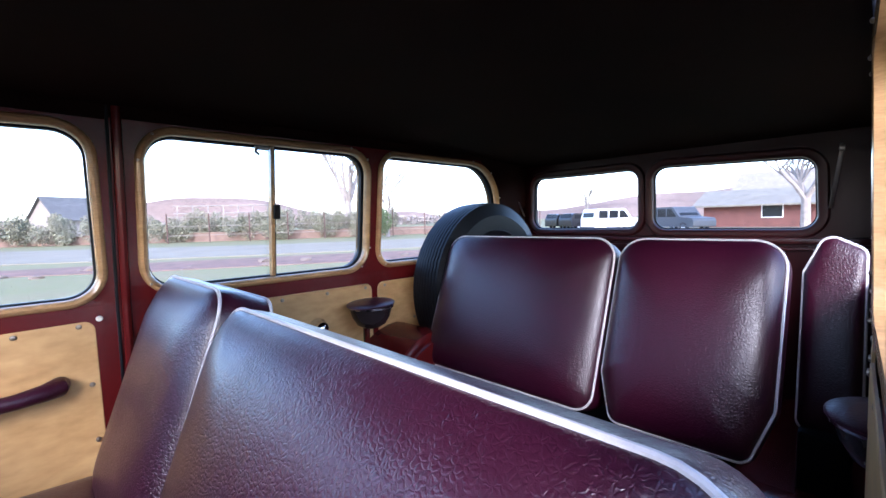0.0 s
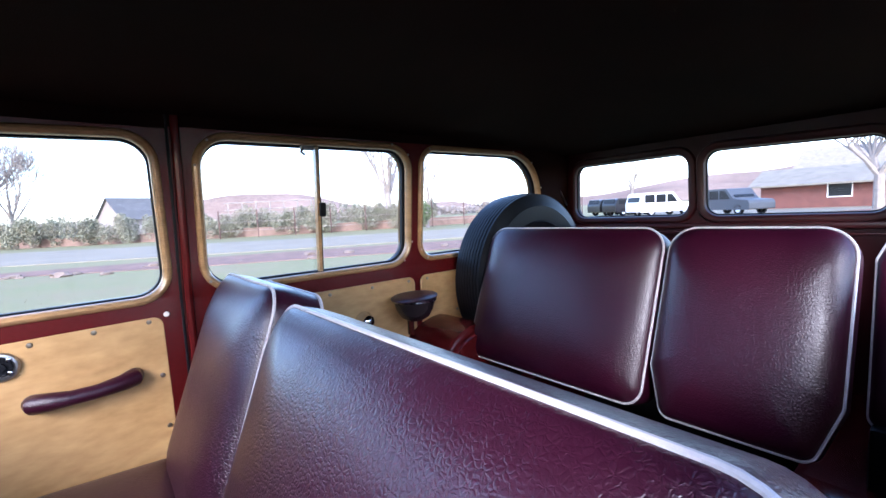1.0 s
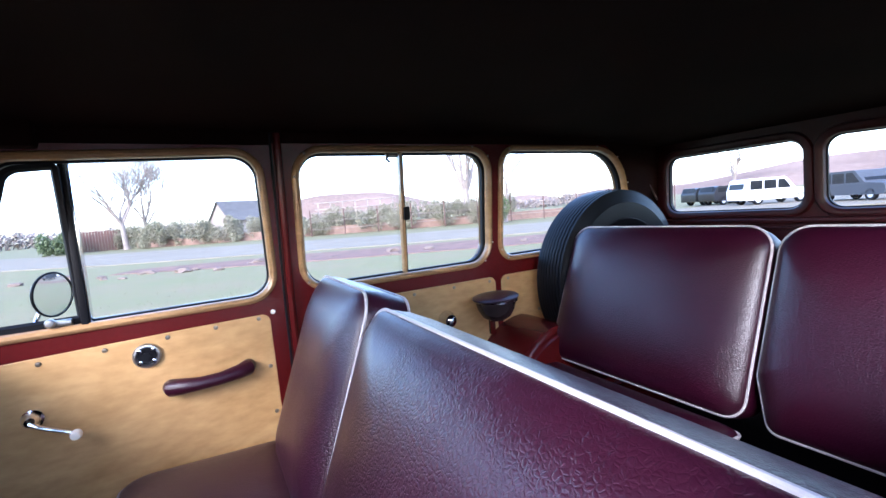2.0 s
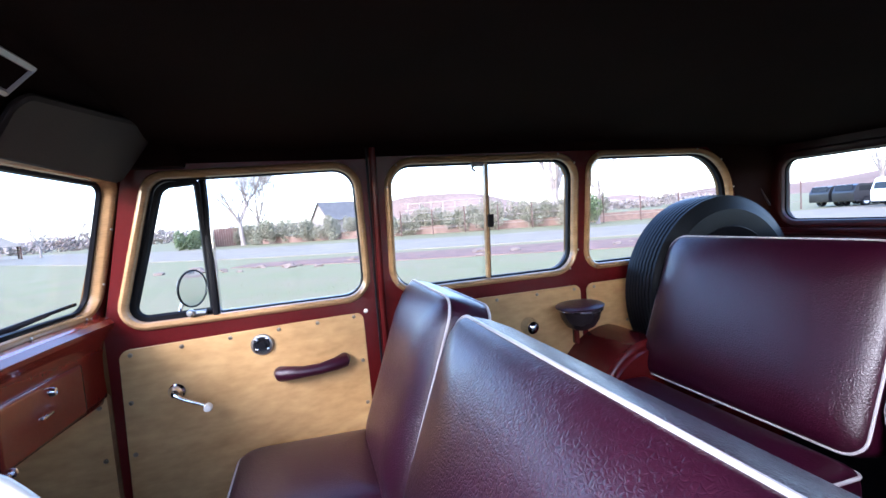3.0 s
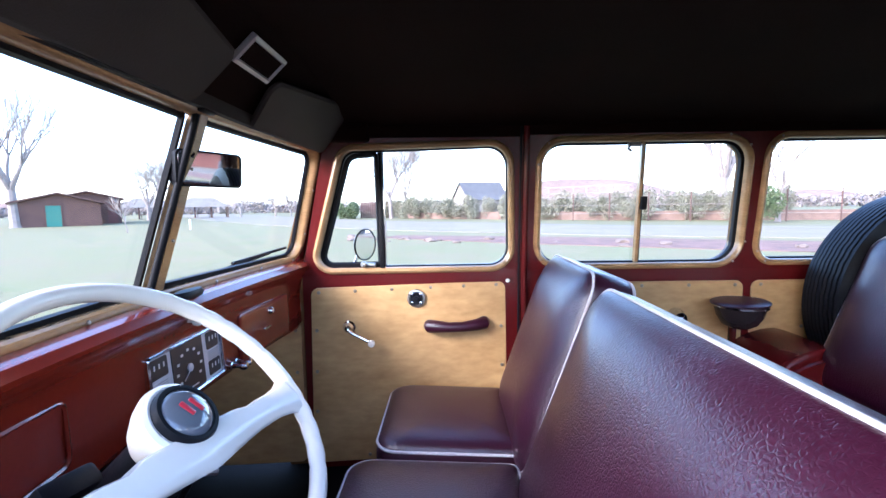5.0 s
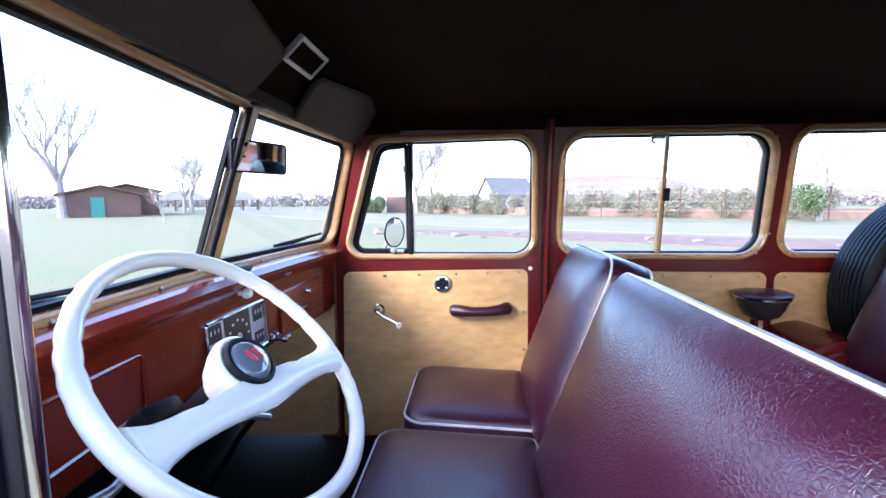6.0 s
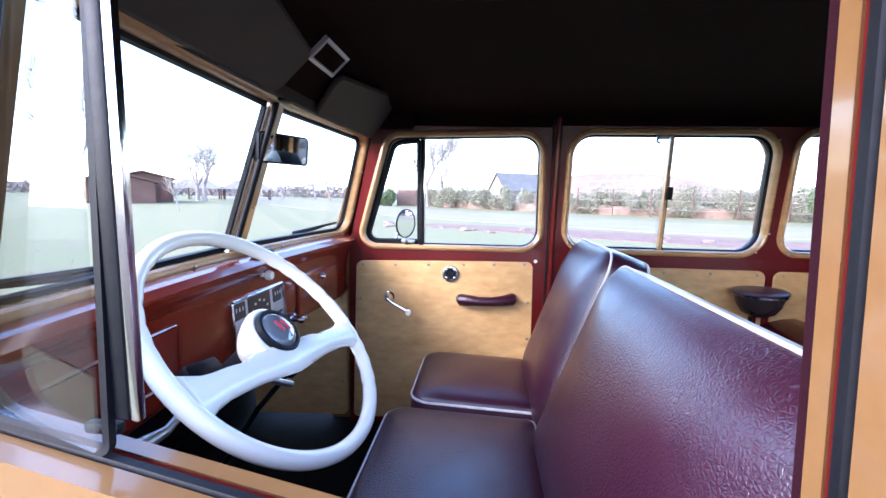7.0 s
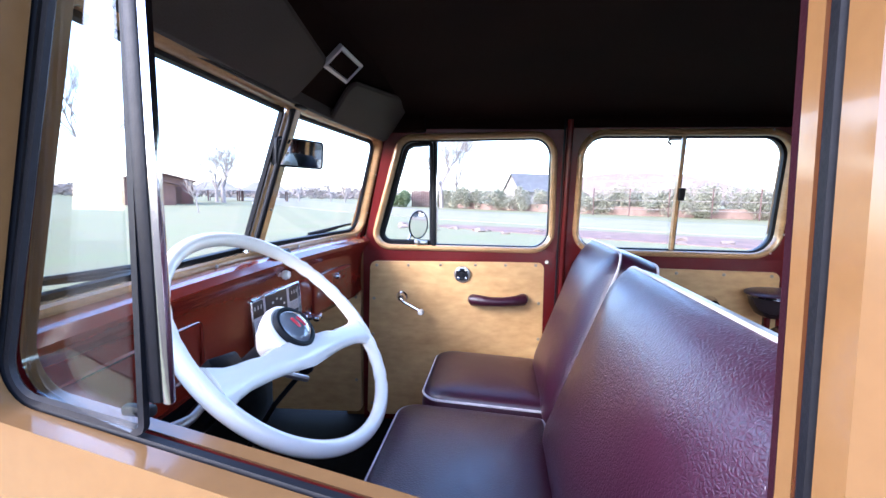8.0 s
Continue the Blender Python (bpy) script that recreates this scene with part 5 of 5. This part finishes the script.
for k, (x, y) in enumerate(hedge_line):
    shrub("hedge", (x, y + 0.6, 0), (5.4, 1.6, rng.uniform(2.1, 2.9)), "ragged straggly hedge behind the low wall", 6500, rng, leaf=0.085)
    if k % 2 == 1:
        shrub("bush", (x + 1.0, y - 1.6, 0), (2.6, 1.2, rng.uniform(1.2, 1.9)), "small straggly bush before the wall", 1600, rng, leaf=0.08)
bm = B()
wall_line = [(-6.5, 54.6), (-3.5, 49.9), (4, 44.3), (13.8, 36.9), (24, 32.3), (34, 30)]
for a, b in zip(wall_line, wall_line[1:]):
    d = Vector(b) - Vector(a)
    box(bm, ((a[0] + b[0]) / 2, (a[1] + b[1]) / 2, 0.38), (d.length, 0.3, 0.76), 0.0, Matrix.Rotation(math.atan2(d.y, d.x), 4, "Z"))
tagged(part("garden_wall", bm, "brick"), "long low red brick garden wall before the hedge", "garden wall")
house("house", (6.5, 90, 0), (9, 7, 2.8), 3.3, 25, "bark", "roof_dark", "grey shingled gabled house behind the hedge", [("window", "-", 0, 1.2, 1.4, 1.2, "car_glass")])
fence = thing("fence", (20, 31, 0), "tall thin dark wire fence posts by the road", "fence")
for k in range(12):
    bm = B()
    tube(bm, [(8 + 2.6 * k, 38 - 1.35 * k, 0), (8 + 2.6 * k, 38 - 1.35 * k, 2.3)], 0.05, seg=6)
    part("post", bm, "plank", fence)
for z in (0.6, 1.3, 2.0):
    bm = B()
    tube(bm, [(8, 38, z), (8 + 2.6 * 11, 38 - 1.35 * 11, z)], 0.02, seg=4)
    part("rail", bm, "bark", fence)
# behind: parking lot, barn and hills
house("lodge", (61, 5, 0), (11.5, 9, 3.4), 2.3, 90, "plank", "bark", "tall grey-roofed lodge behind the red building", [], eave=0.7)
house("barn", (50, 3.2, 0), (16.5, 7, 2.1), 1.2, 90, "plank_red", "roof", "long red brick building with a pale roof and small windows",
      [("window", "+", -4.0, 0.9, 1.6, 1.2, "car_glass"), ("window", "+", 3.0, 0.9, 1.4, 1.2, "car_glass")], eave=0.8)
parked_car((37.0, 16.0, 0.03), -28, "car_white", "white parked sport utility car in the lot", 5.1, 1.95, 1.9)
parked_car((40, 20.4, 0.03), -18, "car_dark", "dark parked car in the lot", 4.6, 1.8, 1.6)
parked_car((41, 22.6, 0.03), -18, "car_dark", "dark parked car in the lot", 4.6, 1.8, 1.6)
parked_car((36.0, 10.4, 0.03), -122, "car_grey", "grey parked sport utility car in the lot", 5.0, 1.95, 1.85)
bare_tree((33, 2.6, 0), 7.5, 31, "bare pale tree in front of the brick building", 5, 0.24, 0.6)
bare_tree((75, 38, 0), 11, 33, "far bare tree behind the parking lot", 4, 0.25, 0.5)


def hills(name, cx, cy, length, turn, height, seed, label):
    m = Matrix.Translation((cx, cy, 0)) @ Matrix.Rotation(radians(turn), 4, "Z")
    bm = B()
    nu, nv = 60, 14
    rows = []
    for i in range(nu + 1):
        u = length * (i / nu - 0.5)
        row = []
        for j in range(nv + 1):
            v = j / nv
            e = math.sin(math.pi * i / nu) ** 0.6
            h = height * e * (0.55 + 0.75 * noise.noise(Vector((u / length * 5.0 + seed, v * 1.4, seed)))) * math.sin(math.pi * min(1, v * 0.62)) ** 1.2
            row.append(bm.verts.new(m @ Vector((u, v * height * 4.0, max(-0.5, h) - 0.5))))
        rows.append(row)
    for a, b in zip(rows, rows[1:]):
        for j in range(nv):
            bm.faces.new((a[j], a[j + 1], b[j + 1], b[j]))
    return tagged(part(name, bm, "hill"), label, "hills", kind="structure")


hills("backdrop_hill_side", 110, 330, 420, -18, 27, 2.3, "distant red-brown hills under the bright sky")
hills("backdrop_hill_rear", 330, 60, 560, -75, 33, 5.1, "distant pinkish hills behind the parking lot")
hills("backdrop_hill_front", -260, 330, 360, 38, 12, 7.7, "low distant hills beyond the road")

# a low far line of bare woods, and tufts in the lawn
rng = random.Random(41)
pts = []
for k in range(16000):
    t = rng.random()
    x = -150 + 260 * t + rng.uniform(-4, 4)
    y = 95 + 55 * math.sin(t * 3.1) + rng.uniform(-4, 4)
    top = 3.0 + 2.2 * noise.noise(Vector((t * 34, 0.3, 0))) + 1.2 * noise.noise(Vector((t * 120, 2.3, 0)))
    pts.append(Vector((x, y, max(0.1, rng.random() ** 0.8 * top))))
bm = B()
leaf_cloud(bm, pts, 0.55, rng)
tagged(part("far_woods", bm, "bark"), "low grey-brown line of far bare woods", "woods", kind="stuff")

verts, faces = [], []
for k in range(15000):
    d = 2.2 + 15 * rng.random() ** 1.3
    a = radians(rng.uniform(-10, 190))
    x, y = d * math.cos(a) * 1.3, 0.9 + d * math.sin(a)
    if y < 1.2 and x > -1.6:
        continue
    h, w, r = rng.uniform(0.015, 0.045), 0.005, rng.uniform(0, 6.28)
    i = len(verts)
    verts += [(x + w * math.cos(r), y + w * math.sin(r), 0.0), (x - w * math.cos(r), y - w * math.sin(r), 0.0), (x + rng.uniform(-0.03, 0.03), y + rng.uniform(-0.03, 0.03), h)]
    faces.append((i, i + 1, i + 2))
me = bpy.data.meshes.new("grass_tufts")
me.from_pydata(verts, [], faces)
me.materials.append(M["grass"])
tagged(new("grass_tufts", me), "short straw-green grass blades in the lawn", "grass", kind="stuff")
